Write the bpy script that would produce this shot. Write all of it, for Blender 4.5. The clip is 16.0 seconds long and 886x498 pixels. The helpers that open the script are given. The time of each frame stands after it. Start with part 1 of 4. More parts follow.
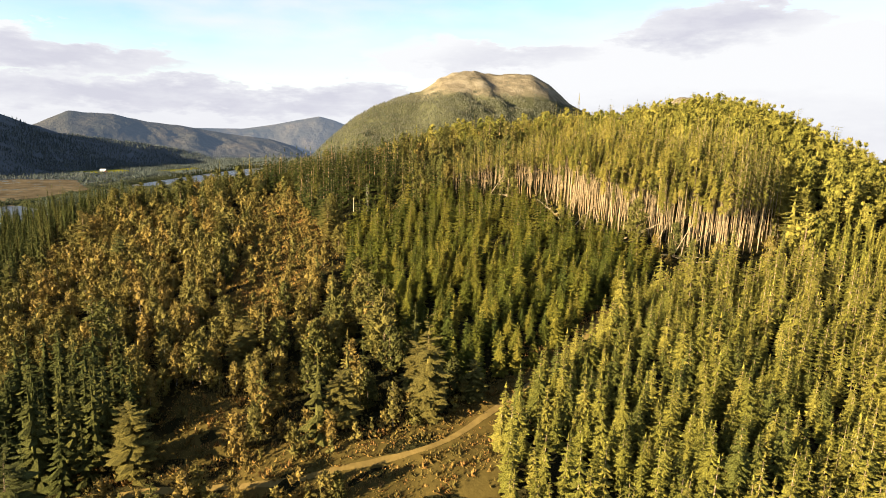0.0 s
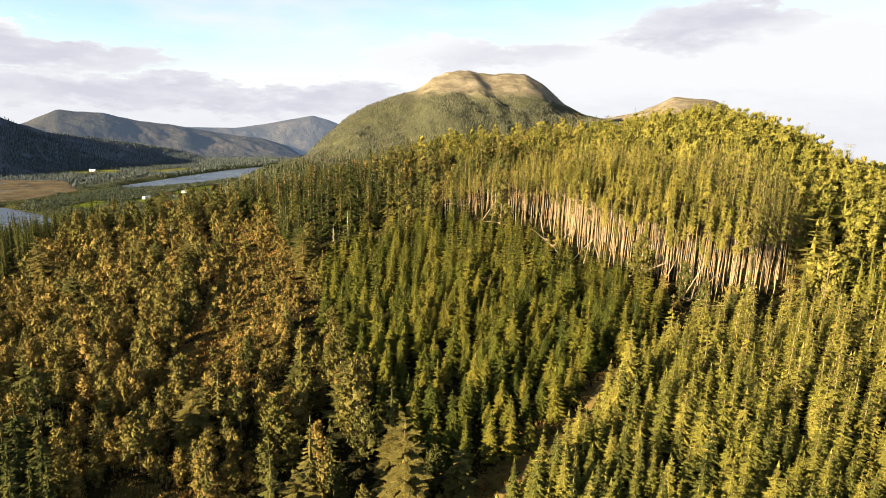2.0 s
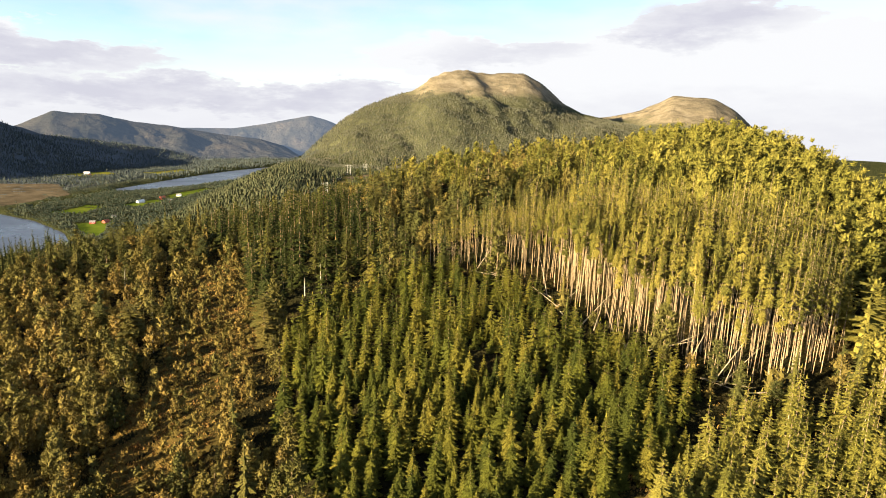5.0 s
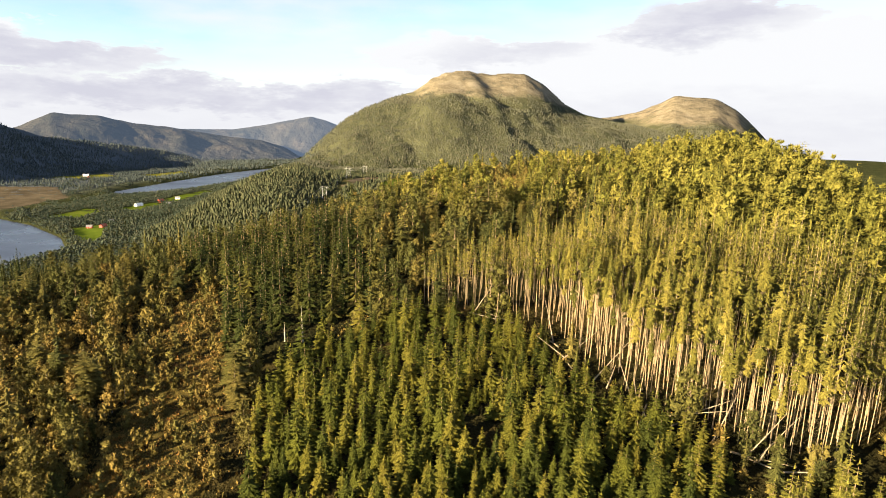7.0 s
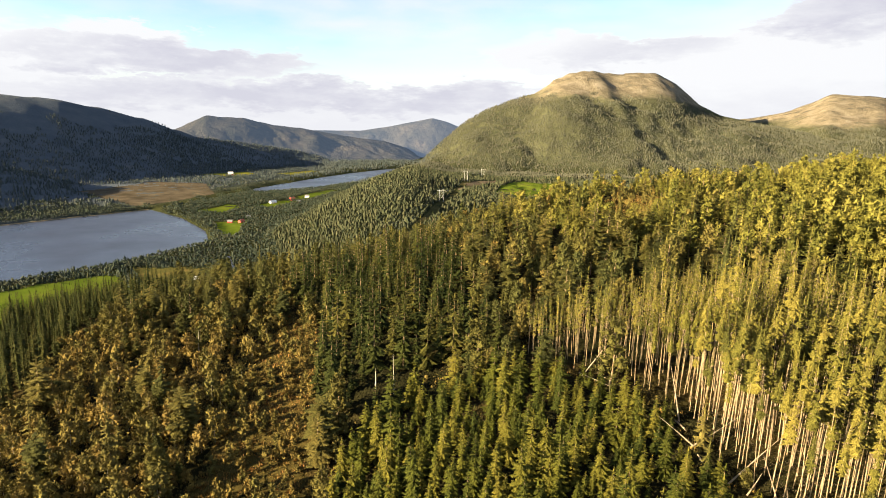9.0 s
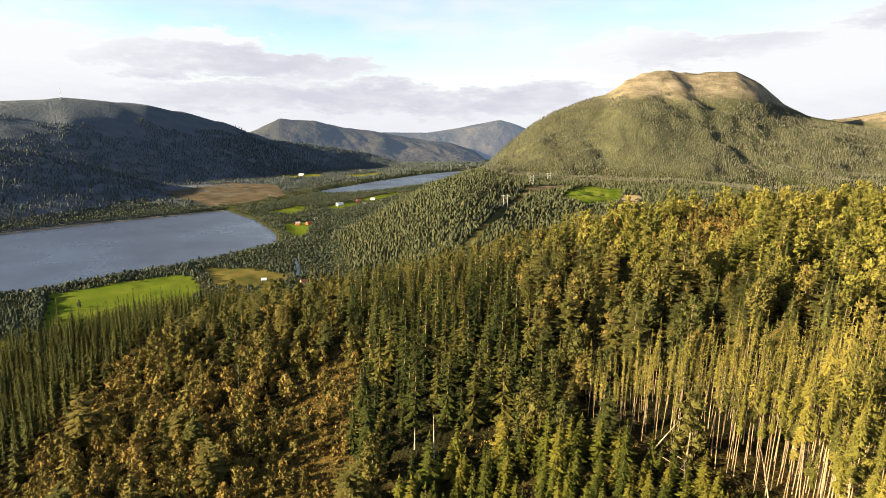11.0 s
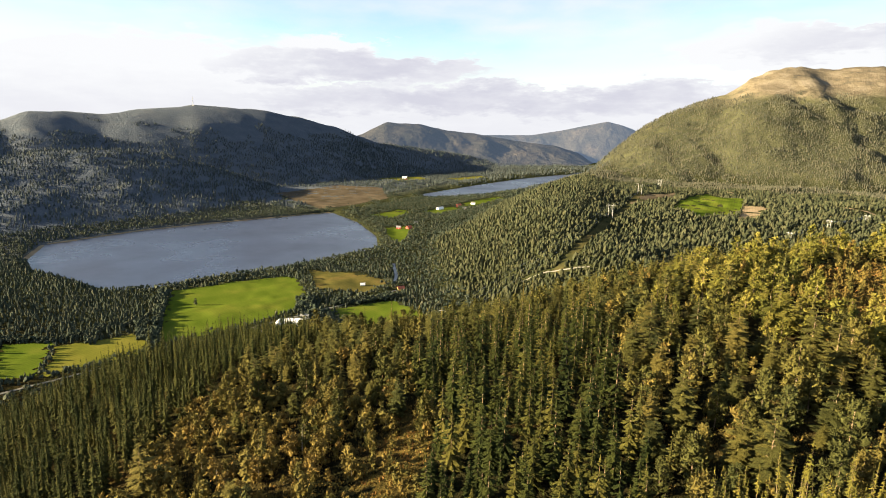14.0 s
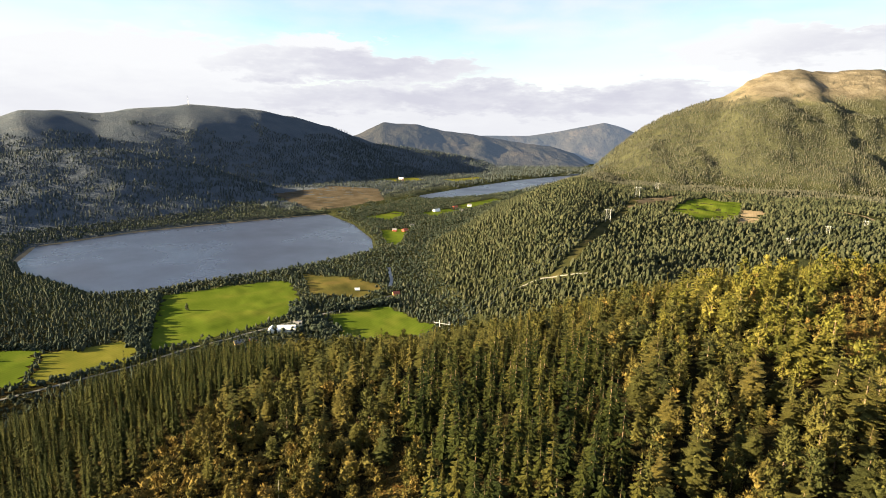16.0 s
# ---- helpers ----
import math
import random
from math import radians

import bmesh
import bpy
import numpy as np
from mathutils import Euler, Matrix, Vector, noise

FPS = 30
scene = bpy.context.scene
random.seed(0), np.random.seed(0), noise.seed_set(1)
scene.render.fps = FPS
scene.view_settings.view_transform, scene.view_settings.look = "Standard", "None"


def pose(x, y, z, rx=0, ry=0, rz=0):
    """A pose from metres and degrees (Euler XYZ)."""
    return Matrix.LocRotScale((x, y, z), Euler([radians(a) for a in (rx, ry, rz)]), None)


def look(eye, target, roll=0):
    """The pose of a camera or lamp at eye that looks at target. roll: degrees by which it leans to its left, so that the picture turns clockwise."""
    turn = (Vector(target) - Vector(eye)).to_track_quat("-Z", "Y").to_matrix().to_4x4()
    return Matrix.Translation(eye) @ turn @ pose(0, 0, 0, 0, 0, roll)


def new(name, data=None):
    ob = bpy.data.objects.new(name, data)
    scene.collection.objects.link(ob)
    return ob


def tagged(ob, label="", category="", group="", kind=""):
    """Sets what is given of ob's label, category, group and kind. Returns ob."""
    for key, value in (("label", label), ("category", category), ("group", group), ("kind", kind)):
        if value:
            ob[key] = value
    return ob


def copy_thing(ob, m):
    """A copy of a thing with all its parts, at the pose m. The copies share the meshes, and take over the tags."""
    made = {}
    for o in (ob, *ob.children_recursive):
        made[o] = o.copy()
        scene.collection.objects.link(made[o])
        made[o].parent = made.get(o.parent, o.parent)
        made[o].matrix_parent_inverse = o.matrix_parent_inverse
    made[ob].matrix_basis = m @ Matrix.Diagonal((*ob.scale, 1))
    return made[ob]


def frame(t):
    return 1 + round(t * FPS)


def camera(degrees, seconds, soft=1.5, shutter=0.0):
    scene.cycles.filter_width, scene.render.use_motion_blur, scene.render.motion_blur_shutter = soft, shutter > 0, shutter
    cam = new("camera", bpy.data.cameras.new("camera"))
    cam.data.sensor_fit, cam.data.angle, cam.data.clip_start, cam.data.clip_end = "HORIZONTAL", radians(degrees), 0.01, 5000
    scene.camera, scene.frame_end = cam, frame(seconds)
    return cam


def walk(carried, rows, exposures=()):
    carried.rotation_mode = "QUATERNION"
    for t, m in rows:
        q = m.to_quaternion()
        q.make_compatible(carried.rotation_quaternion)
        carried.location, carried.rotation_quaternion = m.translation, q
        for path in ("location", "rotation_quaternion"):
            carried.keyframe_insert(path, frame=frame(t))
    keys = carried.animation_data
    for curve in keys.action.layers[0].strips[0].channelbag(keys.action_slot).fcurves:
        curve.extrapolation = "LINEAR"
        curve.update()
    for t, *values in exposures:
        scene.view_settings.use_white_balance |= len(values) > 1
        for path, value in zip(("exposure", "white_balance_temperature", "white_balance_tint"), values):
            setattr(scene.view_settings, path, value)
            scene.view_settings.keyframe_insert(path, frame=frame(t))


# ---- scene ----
cam = camera(75.64, 16.0, soft=1.0)
METRES, EYE = 140.0, 235.0
# seconds, then right, ahead, up (of a path about one long), yaw, pitch, roll
ROWS = [
    (0, 0, 0, 0, 0.45, -11.84, -1.78),
    (0.5, 0.0032, 0.0297, 0.0133, 0.59, -11.88, -1.79),
    (1, 0.006, 0.0597, 0.0264, 0.63, -11.93, -1.81),
    (1.5, 0.0092, 0.09, 0.0392, -0.12, -12, -1.84),
    (2, 0.0127, 0.1205, 0.052, -0.12, -11.97, -1.85),
    (2.5, 0.0161, 0.1509, 0.0648, 0, -12.06, -1.85),
    (3, 0.0192, 0.1814, 0.078, -0.01, -12.08, -1.8),
    (3.5, 0.0229, 0.2122, 0.0912, -0.16, -12.15, -1.75),
    (4, 0.0265, 0.243, 0.1037, -0.43, -12.12, -1.68),
    (6.5, 0.0422, 0.3948, 0.1633, 0.14, -12.16, -1.6),
    (7, 0.0443, 0.4243, 0.1754, -0.13, -12.16, -1.53),
    (7.5, 0.0462, 0.4529, 0.1881, 0.09, -12.18, -1.52),
    (8, 0.0481, 0.4813, 0.2016, 2.59, -12.2, -1.52),
    (8.5, 0.0507, 0.51, 0.2151, 8.81, -12.36, -1.54),
    (9, 0.0525, 0.5391, 0.2279, 11.68, -12.42, -1.5),
    (11.5, 0.0467, 0.6803, 0.2867, 20.3, -12.48, -1.15),
    (12, 0.0432, 0.7082, 0.2995, 22.71, -12.48, -1.02),
    (12.5, 0.0374, 0.7356, 0.3119, 25.33, -12.51, -0.93),
    (13, 0.0304, 0.7628, 0.3233, 27.82, -12.54, -0.83),
    (13.5, 0.0226, 0.7893, 0.3342, 28.99, -12.55, -0.81),
    (14, 0.0141, 0.815, 0.3449, 28.43, -12.54, -0.87),
    (14.5, 0.0049, 0.8391, 0.355, 28.45, -12.54, -0.94),
    (15, -0.0048, 0.8623, 0.3657, 28.45, -12.56, -1.02),
    (15.5, -0.0145, 0.8846, 0.3765, 28.17, -12.53, -1.05),
    (16, -0.0242, 0.9069, 0.3877, 28.16, -12.58, -1.14),
]
walk(cam, [(t, pose(METRES * x, METRES * y, EYE + METRES * z, 90 + pitch, roll, yaw)) for t, x, y, z, yaw, pitch, roll in ROWS], [(0.0, 2.92), (16.0, 2.92)])

# ---- sky and sun ----
SUN_FROM, SUN_UP = 237.0, 14.0  # bearing from +y, clockwise, and height, in degrees
world = bpy.data.worlds.new("world")
scene.world = world
world.use_nodes = True
wt = world.node_tree
wt.nodes.clear()


def sky_math(op, a, b=0.0, clamp=False):
    n = wt.nodes.new("ShaderNodeMath")
    n.operation, n.use_clamp = op, clamp
    for k, value in enumerate((a, b)):
        if isinstance(value, (int, float)):
            n.inputs[k].default_value = value
        else:
            wt.links.new(value, n.inputs[k])
    return n.outputs[0]


def sky_mix(fac, a, b):
    n = wt.nodes.new("ShaderNodeMix")
    n.data_type = "RGBA"
    for key, value in ((0, fac), (6, a), (7, b)):
        if isinstance(value, tuple):
            n.inputs[key].default_value = (*value, 1)
        else:
            wt.links.new(value, n.inputs[key])
    return n.outputs[2]


sky = wt.nodes.new("ShaderNodeTexSky")
sky.sky_type, sky.sun_disc = "NISHITA", False
sky.sun_elevation, sky.sun_rotation = radians(SUN_UP), radians(SUN_FROM)
sky.altitude, sky.air_density, sky.dust_density, sky.ozone_density = 300, 1.0, 0.3, 1.5
blue = wt.nodes.new("ShaderNodeBackground")
blue.inputs["Strength"].default_value = 0.036
wt.links.new(sky.outputs[0], blue.inputs[0])

# clouds: a low layered bank all round, thinner higher up, with a few larger ones
way = wt.nodes.new("ShaderNodeTexCoord").outputs["Generated"]
parts = wt.nodes.new("ShaderNodeSeparateXYZ")
wt.links.new(way, parts.inputs[0])
bearing = sky_math("MULTIPLY", sky_math("ARCTAN2", parts.outputs[0], parts.outputs[1]), 57.2958)
height = sky_math("MULTIPLY", sky_math("ARCSINE", parts.outputs[2]), 57.2958)
flat = wt.nodes.new("ShaderNodeCombineXYZ")
wt.links.new(sky_math("MULTIPLY", bearing, 0.1), flat.inputs[0])
wt.links.new(sky_math("MULTIPLY", height, 0.34), flat.inputs[1])


def sky_noise(scale, detail, shift):
    mp = wt.nodes.new("ShaderNodeMapping")
    mp.inputs["Location"].default_value = (shift, shift * 0.7, 0)
    wt.links.new(flat.outputs[0], mp.inputs[0])
    n = wt.nodes.new("ShaderNodeTexNoise")
    n.inputs["Scale"].default_value, n.inputs["Detail"].default_value, n.inputs["Roughness"].default_value = scale, detail, 0.62
    wt.links.new(mp.outputs[0], n.inputs["Vector"])
    return n.outputs[0]


billow, veil = sky_noise(1.1, 7, 3.0), sky_noise(0.45, 3, 9.0)
warp = sky_math("ADD", sky_math("MULTIPLY", sky_math("SUBTRACT", billow, 0.5), 6.5), sky_math("MULTIPLY", sky_math("SUBTRACT", sky_noise(4.0, 5, 14.0), 0.5), 2.6))


def cloud(at, up, wide, high):
    """How far a direction lies inside a cloud at that bearing and height."""
    dx = sky_math("DIVIDE", sky_math("ADD", sky_math("SUBTRACT", bearing, at), sky_math("MULTIPLY", warp, 2.5)), wide)
    dy = sky_math("DIVIDE", sky_math("ADD", sky_math("SUBTRACT", height, up), warp), high)
    d = sky_math("ADD", sky_math("MULTIPLY", dx, dx), sky_math("MULTIPLY", dy, dy))
    return sky_math("SUBTRACT", 1.0, d, True)


def add(*values):
    out = values[0]
    for v in values[1:]:
        out = sky_math("ADD", out, v)
    return out


low = sky_math("DIVIDE", sky_math("SUBTRACT", 4.2, sky_math("ADD", height, warp)), 3.0, True)
bright = add(cloud(28, 4.5, 26, 6.0), cloud(-56, 3.4, 17, 4.2), cloud(4, 6.4, 13, 2.2), cloud(-40, 6.6, 6, 1.3))
grey = add(cloud(-36, 4.9, 15, 1.5), cloud(24, 9.8, 8, 2.4), sky_math("MULTIPLY", cloud(6, 7.0, 8, 1.3), 0.6), sky_math("MULTIPLY", cloud(-24, 2.2, 26, 1.7), 0.8))
high_veil = sky_math("ADD", sky_math("MULTIPLY", sky_math("SUBTRACT", veil, 0.42, True), 1.6), 0.06)
cover = sky_math("MULTIPLY", add(low, bright, grey, high_veil, sky_math("MULTIPLY", sky_math("SUBTRACT", billow, 0.5), 0.7)), 1.5, True)
shade = sky_math("MULTIPLY", sky_math("MULTIPLY", add(grey, sky_math("MULTIPLY", low, 0.35)), 1.1, True), sky_math("MULTIPLY", sky_noise(1.7, 6, 21.0), 1.7, True), True)
clouds = wt.nodes.new("ShaderNodeBackground")
wt.links.new(sky_mix(shade, (0.128, 0.129, 0.132), (0.092, 0.092, 0.104)), clouds.inputs[0])
mixed_sky = wt.nodes.new("ShaderNodeMixShader")
wt.links.new(cover, mixed_sky.inputs[0])
wt.links.new(blue.outputs[0], mixed_sky.inputs[1])
wt.links.new(clouds.outputs[0], mixed_sky.inputs[2])
wout = wt.nodes.new("ShaderNodeOutputWorld")
wt.links.new(mixed_sky.outputs[0], wout.inputs[0])

sun_data = bpy.data.lights.new("sun", "SUN")
sun_data.energy, sun_data.angle, sun_data.color = 5.0, radians(0.6), (1.0, 0.785, 0.465)
sun = new("sun", sun_data)
a, e = radians(SUN_FROM), radians(SUN_UP)
sun.matrix_world = look((math.sin(a) * math.cos(e) * 900, math.cos(a) * math.cos(e) * 900, 300 + math.sin(e) * 900), (0, 0, 300))

# ---- materials ----
def material(name, rough=0.8, gloss=0.25):
    m = bpy.data.materials.new(name)
    m.use_nodes = True
    b = m.node_tree.nodes["Principled BSDF"]
    b.inputs["Roughness"].default_value = rough
    b.inputs["Specular IOR Level"].default_value = gloss
    return m, m.node_tree, b


def noise_node(nt, scale, detail=4.0, vector=None, rough=0.55):
    n = nt.nodes.new("ShaderNodeTexNoise")
    n.inputs["Scale"].default_value, n.inputs["Detail"].default_value, n.inputs["Roughness"].default_value = scale, detail, rough
    if vector is not None:
        nt.links.new(vector, n.inputs["Vector"])
    return n


def ramp_node(nt, fac, stops):
    n = nt.nodes.new("ShaderNodeValToRGB")
    while len(n.color_ramp.elements) < len(stops):
        n.color_ramp.elements.new(0.5)
    for el, (at, col) in zip(n.color_ramp.elements, stops):
        el.position, el.color = at, (*col, 1) if len(col) == 3 else col
    nt.links.new(fac, n.inputs[0])
    return n


def mix_node(nt, fac, a, b, mode="MIX"):
    n = nt.nodes.new("ShaderNodeMix")
    n.data_type, n.blend_type = "RGBA", mode
    for key, value in ((0, fac), (6, a), (7, b)):
        if isinstance(value, (int, float)):
            n.inputs[key].default_value = value
        elif isinstance(value, tuple):
            n.inputs[key].default_value = (*value, 1)
        else:
            nt.links.new(value, n.inputs[key])
    return n.outputs[2]


def math_node(nt, op, a, b=0.0, clamp=False):
    n = nt.nodes.new("ShaderNodeMath")
    n.operation, n.use_clamp = op, clamp
    for k, value in enumerate((a, b)):
        if isinstance(value, (int, float)):
            n.inputs[k].default_value = value
        else:
            nt.links.new(value, n.inputs[k])
    return n.outputs[0]


def place_node(nt):
    return nt.nodes.new("ShaderNodeNewGeometry").outputs["Position"]


def bump_node(nt, bsdf, height, strength, distance):
    n = nt.nodes.new("ShaderNodeBump")
    n.inputs["Strength"].default_value, n.inputs["Distance"].default_value = strength, distance
    nt.links.new(height, n.inputs["Height"])
    nt.links.new(n.outputs[0], bsdf.inputs["Normal"])


def foliage(name, dark, mid, light, single):
    """Needles or leaves: every tree has its own tint, from its own random number or, in a joined wood, from the tint that it carries."""
    m, nt, b = material(name, 0.8, 0.02)
    if single:
        tint = nt.nodes.new("ShaderNodeObjectInfo").outputs["Random"]
    else:
        at = nt.nodes.new("ShaderNodeAttribute")
        at.attribute_name = "tint"
        tint = at.outputs["Fac"]
    tree = ramp_node(nt, tint, [(0.0, dark), (0.5, mid), (1.0, light)]).outputs[0]
    pos = place_node(nt)
    n, sprays = noise_node(nt, 0.9, 3, pos), noise_node(nt, 4.5, 4, pos, 0.7)
    col = mix_node(nt, 0.7, tree, ramp_node(nt, n.outputs[0], [(0.3, (0.6, 0.6, 0.6)), (0.7, (1.35, 1.3, 1.2))]).outputs[0], "MULTIPLY")
    col = mix_node(nt, 0.85, col, ramp_node(nt, sprays.outputs[0], [(0.36, (0.55, 0.56, 0.55)), (0.5, (1.0, 1.0, 1.0)), (0.68, (1.35, 1.32, 1.25))]).outputs[0], "MULTIPLY")
    bump_node(nt, b, sprays.outputs[0], 0.9, 0.35)
    nt.links.new(col, b.inputs["Base Color"])
    tr = nt.nodes.new("ShaderNodeBsdfTranslucent")
    nt.links.new(col, tr.inputs[0])
    mx = nt.nodes.new("ShaderNodeMixShader")
    mx.inputs[0].default_value = 0.08
    nt.links.new(b.outputs[0], mx.inputs[1])
    nt.links.new(tr.outputs[0], mx.inputs[2])
    nt.links.new(mx.outputs[0], nt.nodes["Material Output"].inputs[0])
    return m


def bark(name, dark, light, scale=3.0):
    m, nt, b = material(name, 0.9, 0.05)
    n = noise_node(nt, scale, 5, place_node(nt))
    nt.links.new(ramp_node(nt, n.outputs[0], [(0.35, dark), (0.65, light)]).outputs[0], b.inputs["Base Color"])
    bump_node(nt, b, n.outputs[0], 0.5, 0.05)
    return m


SPRUCE = ((0.062, 0.068, 0.018), (0.112, 0.109, 0.022), (0.158, 0.142, 0.032))
TALL_SPRUCE = ((0.062, 0.064, 0.017), (0.114, 0.107, 0.023), (0.168, 0.144, 0.034))
# lighter, yellower pine tones: low sunlight painted into the needles
SUNLIT_PINE = ((0.070, 0.075, 0.019), (0.114, 0.111, 0.024), (0.162, 0.145, 0.035))
YOUNG_SPRUCE = ((0.033, 0.042, 0.010), (0.065, 0.070, 0.012), (0.110, 0.099, 0.018))
DARK_SPRUCE = ((0.025, 0.032, 0.011), (0.040, 0.045, 0.014), (0.060, 0.060, 0.018))
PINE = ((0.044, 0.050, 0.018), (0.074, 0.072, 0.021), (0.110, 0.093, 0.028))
BIRCH = ((0.092, 0.085, 0.027), (0.118, 0.098, 0.029), (0.150, 0.108, 0.033))
HEATHER = ((0.096, 0.084, 0.027), (0.170, 0.118, 0.036), (0.225, 0.124, 0.044))
# a little blue mixed in here, painting haze over the shelf
SHELF_WOOD = ((0.026, 0.033, 0.020), (0.038, 0.044, 0.026), (0.056, 0.059, 0.034))
# paled and greyed: mountain haze is painted into these needle tones
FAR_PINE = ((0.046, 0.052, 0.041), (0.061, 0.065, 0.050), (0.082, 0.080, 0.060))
MID_SPRUCE = ((0.016, 0.023, 0.008), (0.030, 0.036, 0.010), (0.070, 0.066, 0.017))
# bluish leaf tones: haze over the far slopes is painted into the colour
HAZED_WOOD = ((0.032, 0.045, 0.052), (0.046, 0.060, 0.064), (0.070, 0.079, 0.076))
# extra blue in these leaves stands in for haze over the valley
MEADOW_TREE = ((0.028, 0.040, 0.032), (0.040, 0.052, 0.039), (0.060, 0.066, 0.046))
mat = {}
for key, tones in (("spruce", SPRUCE), ("tall", TALL_SPRUCE), ("mid", MID_SPRUCE), ("golden", SUNLIT_PINE), ("young", YOUNG_SPRUCE), ("pine", PINE), ("birch", BIRCH), ("dark", DARK_SPRUCE), ("heather", HEATHER), ("meadow_tree", MEADOW_TREE), ("far_pine", FAR_PINE), ("shelf", SHELF_WOOD), ("hazed", HAZED_WOOD)):
    mat[key] = foliage(key + "_leaves", *tones, True)
    mat[key + "_wood"] = foliage(key + "_leaves_joined", *tones, False)
mat["bark"] = bark("spruce_bark", (0.099, 0.068, 0.043), (0.223, 0.167, 0.112))
mat["pale_bark"] = bark("dry_spruce_bark", (0.125, 0.094, 0.054), (0.280, 0.218, 0.140))
mat["birch_bark"] = bark("birch_bark", (0.099, 0.081, 0.062), (0.341, 0.310, 0.260))


def ground_material():
    m, nt, b = material("wild_ground", 0.95, 0.0)
    pos = place_node(nt)
    big, mid, fine = noise_node(nt, 0.004, 5, pos), noise_node(nt, 0.05, 5, pos), noise_node(nt, 0.9, 6, pos)
    moss = ramp_node(nt, mid.outputs[0], [(0.3, (0.009, 0.010, 0.005)), (0.5, (0.017, 0.016, 0.007)), (0.66, (0.034, 0.026, 0.010)), (0.8, (0.06, 0.042, 0.016))]).outputs[0]
    wood = ramp_node(nt, noise_node(nt, 0.02, 8, pos, 0.7).outputs[0], [(0.3, (0.020, 0.024, 0.012)), (0.6, (0.034, 0.037, 0.016)), (0.75, (0.062, 0.056, 0.026))]).outputs[0]
    rock = ramp_node(nt, noise_node(nt, 0.015, 8, pos, 0.65).outputs[0], [(0.35, (0.072, 0.065, 0.052)), (0.5, (0.138, 0.117, 0.082)), (0.7, (0.196, 0.170, 0.132))]).outputs[0]
    sep = nt.nodes.new("ShaderNodeSeparateXYZ")
    nt.links.new(pos, sep.inputs[0])
    # bare tops above the tree line, at an uneven height
    line = math_node(nt, "ADD", sep.outputs[2], math_node(nt, "MULTIPLY", math_node(nt, "SUBTRACT", big.outputs[0], 0.5), 260.0))
    # the eastern top is bare lower down
    line = math_node(nt, "ADD", line, math_node(nt, "MULTIPLY", math_node(nt, "DIVIDE", math_node(nt, "SUBTRACT", sep.outputs[0], 900.0), 300.0, True), 110.0))
    line = math_node(nt, "SUBTRACT", line, math_node(nt, "MULTIPLY", math_node(nt, "DIVIDE", math_node(nt, "SUBTRACT", -1000.0, sep.outputs[0]), 400.0, True), 400.0))
    bare = math_node(nt, "DIVIDE", math_node(nt, "SUBTRACT", line, 372.0), 70.0, True)
    far = math_node(nt, "DIVIDE", math_node(nt, "SUBTRACT", sep.outputs[1], 450.0), 150.0, True)
    low = mix_node(nt, far, moss, wood)
    # slope ground paled likewise, for haze over the mountain
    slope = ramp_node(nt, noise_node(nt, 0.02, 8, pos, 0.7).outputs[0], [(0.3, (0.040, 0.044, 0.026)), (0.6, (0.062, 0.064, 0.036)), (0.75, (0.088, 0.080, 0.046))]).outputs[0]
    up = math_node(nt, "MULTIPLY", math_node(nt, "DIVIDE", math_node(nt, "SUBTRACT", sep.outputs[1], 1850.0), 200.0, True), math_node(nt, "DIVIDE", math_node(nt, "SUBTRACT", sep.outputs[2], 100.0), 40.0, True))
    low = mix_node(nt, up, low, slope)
    # blue-grey blended in westwards: haze painted into the slopes' heath colour
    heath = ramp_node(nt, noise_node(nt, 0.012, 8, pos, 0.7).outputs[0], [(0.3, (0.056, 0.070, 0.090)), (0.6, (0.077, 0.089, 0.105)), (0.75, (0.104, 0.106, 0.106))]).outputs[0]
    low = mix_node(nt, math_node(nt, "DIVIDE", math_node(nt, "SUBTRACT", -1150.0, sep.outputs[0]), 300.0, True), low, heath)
    col = mix_node(nt, bare, low, rock)
    col = mix_node(nt, 0.6, col, ramp_node(nt, fine.outputs[0], [(0.3, (0.6, 0.6, 0.6)), (0.7, (1.3, 1.3, 1.3))]).outputs[0], "MULTIPLY")
    nt.links.new(col, b.inputs["Base Color"])
    hgt = math_node(nt, "ADD", math_node(nt, "MULTIPLY", noise_node(nt, 0.06, 8, pos, 0.7).outputs[0], 9.0), math_node(nt, "MULTIPLY", fine.outputs[0], 0.5))
    bump_node(nt, b, hgt, 0.8, 1.0)
    return m


def water_material():
    m, nt, b = material("lake_water", 0.32)
    b.inputs["Base Color"].default_value = (0.020, 0.024, 0.046, 1)
    b.inputs["Specular IOR Level"].default_value = 0.36
    pos = place_node(nt)
    n = noise_node(nt, 0.5, 5, pos)
    bump_node(nt, b, n.outputs[0], 0.25, 0.3)
    # gusts roughen the surface in long patches
    gust = noise_node(nt, 0.006, 4, pos)
    nt.links.new(math_node(nt, "ADD", math_node(nt, "MULTIPLY", gust.outputs[0], 0.5), 0.06), b.inputs["Roughness"])
    return m


mat["ground"], mat["water"] = ground_material(), water_material()


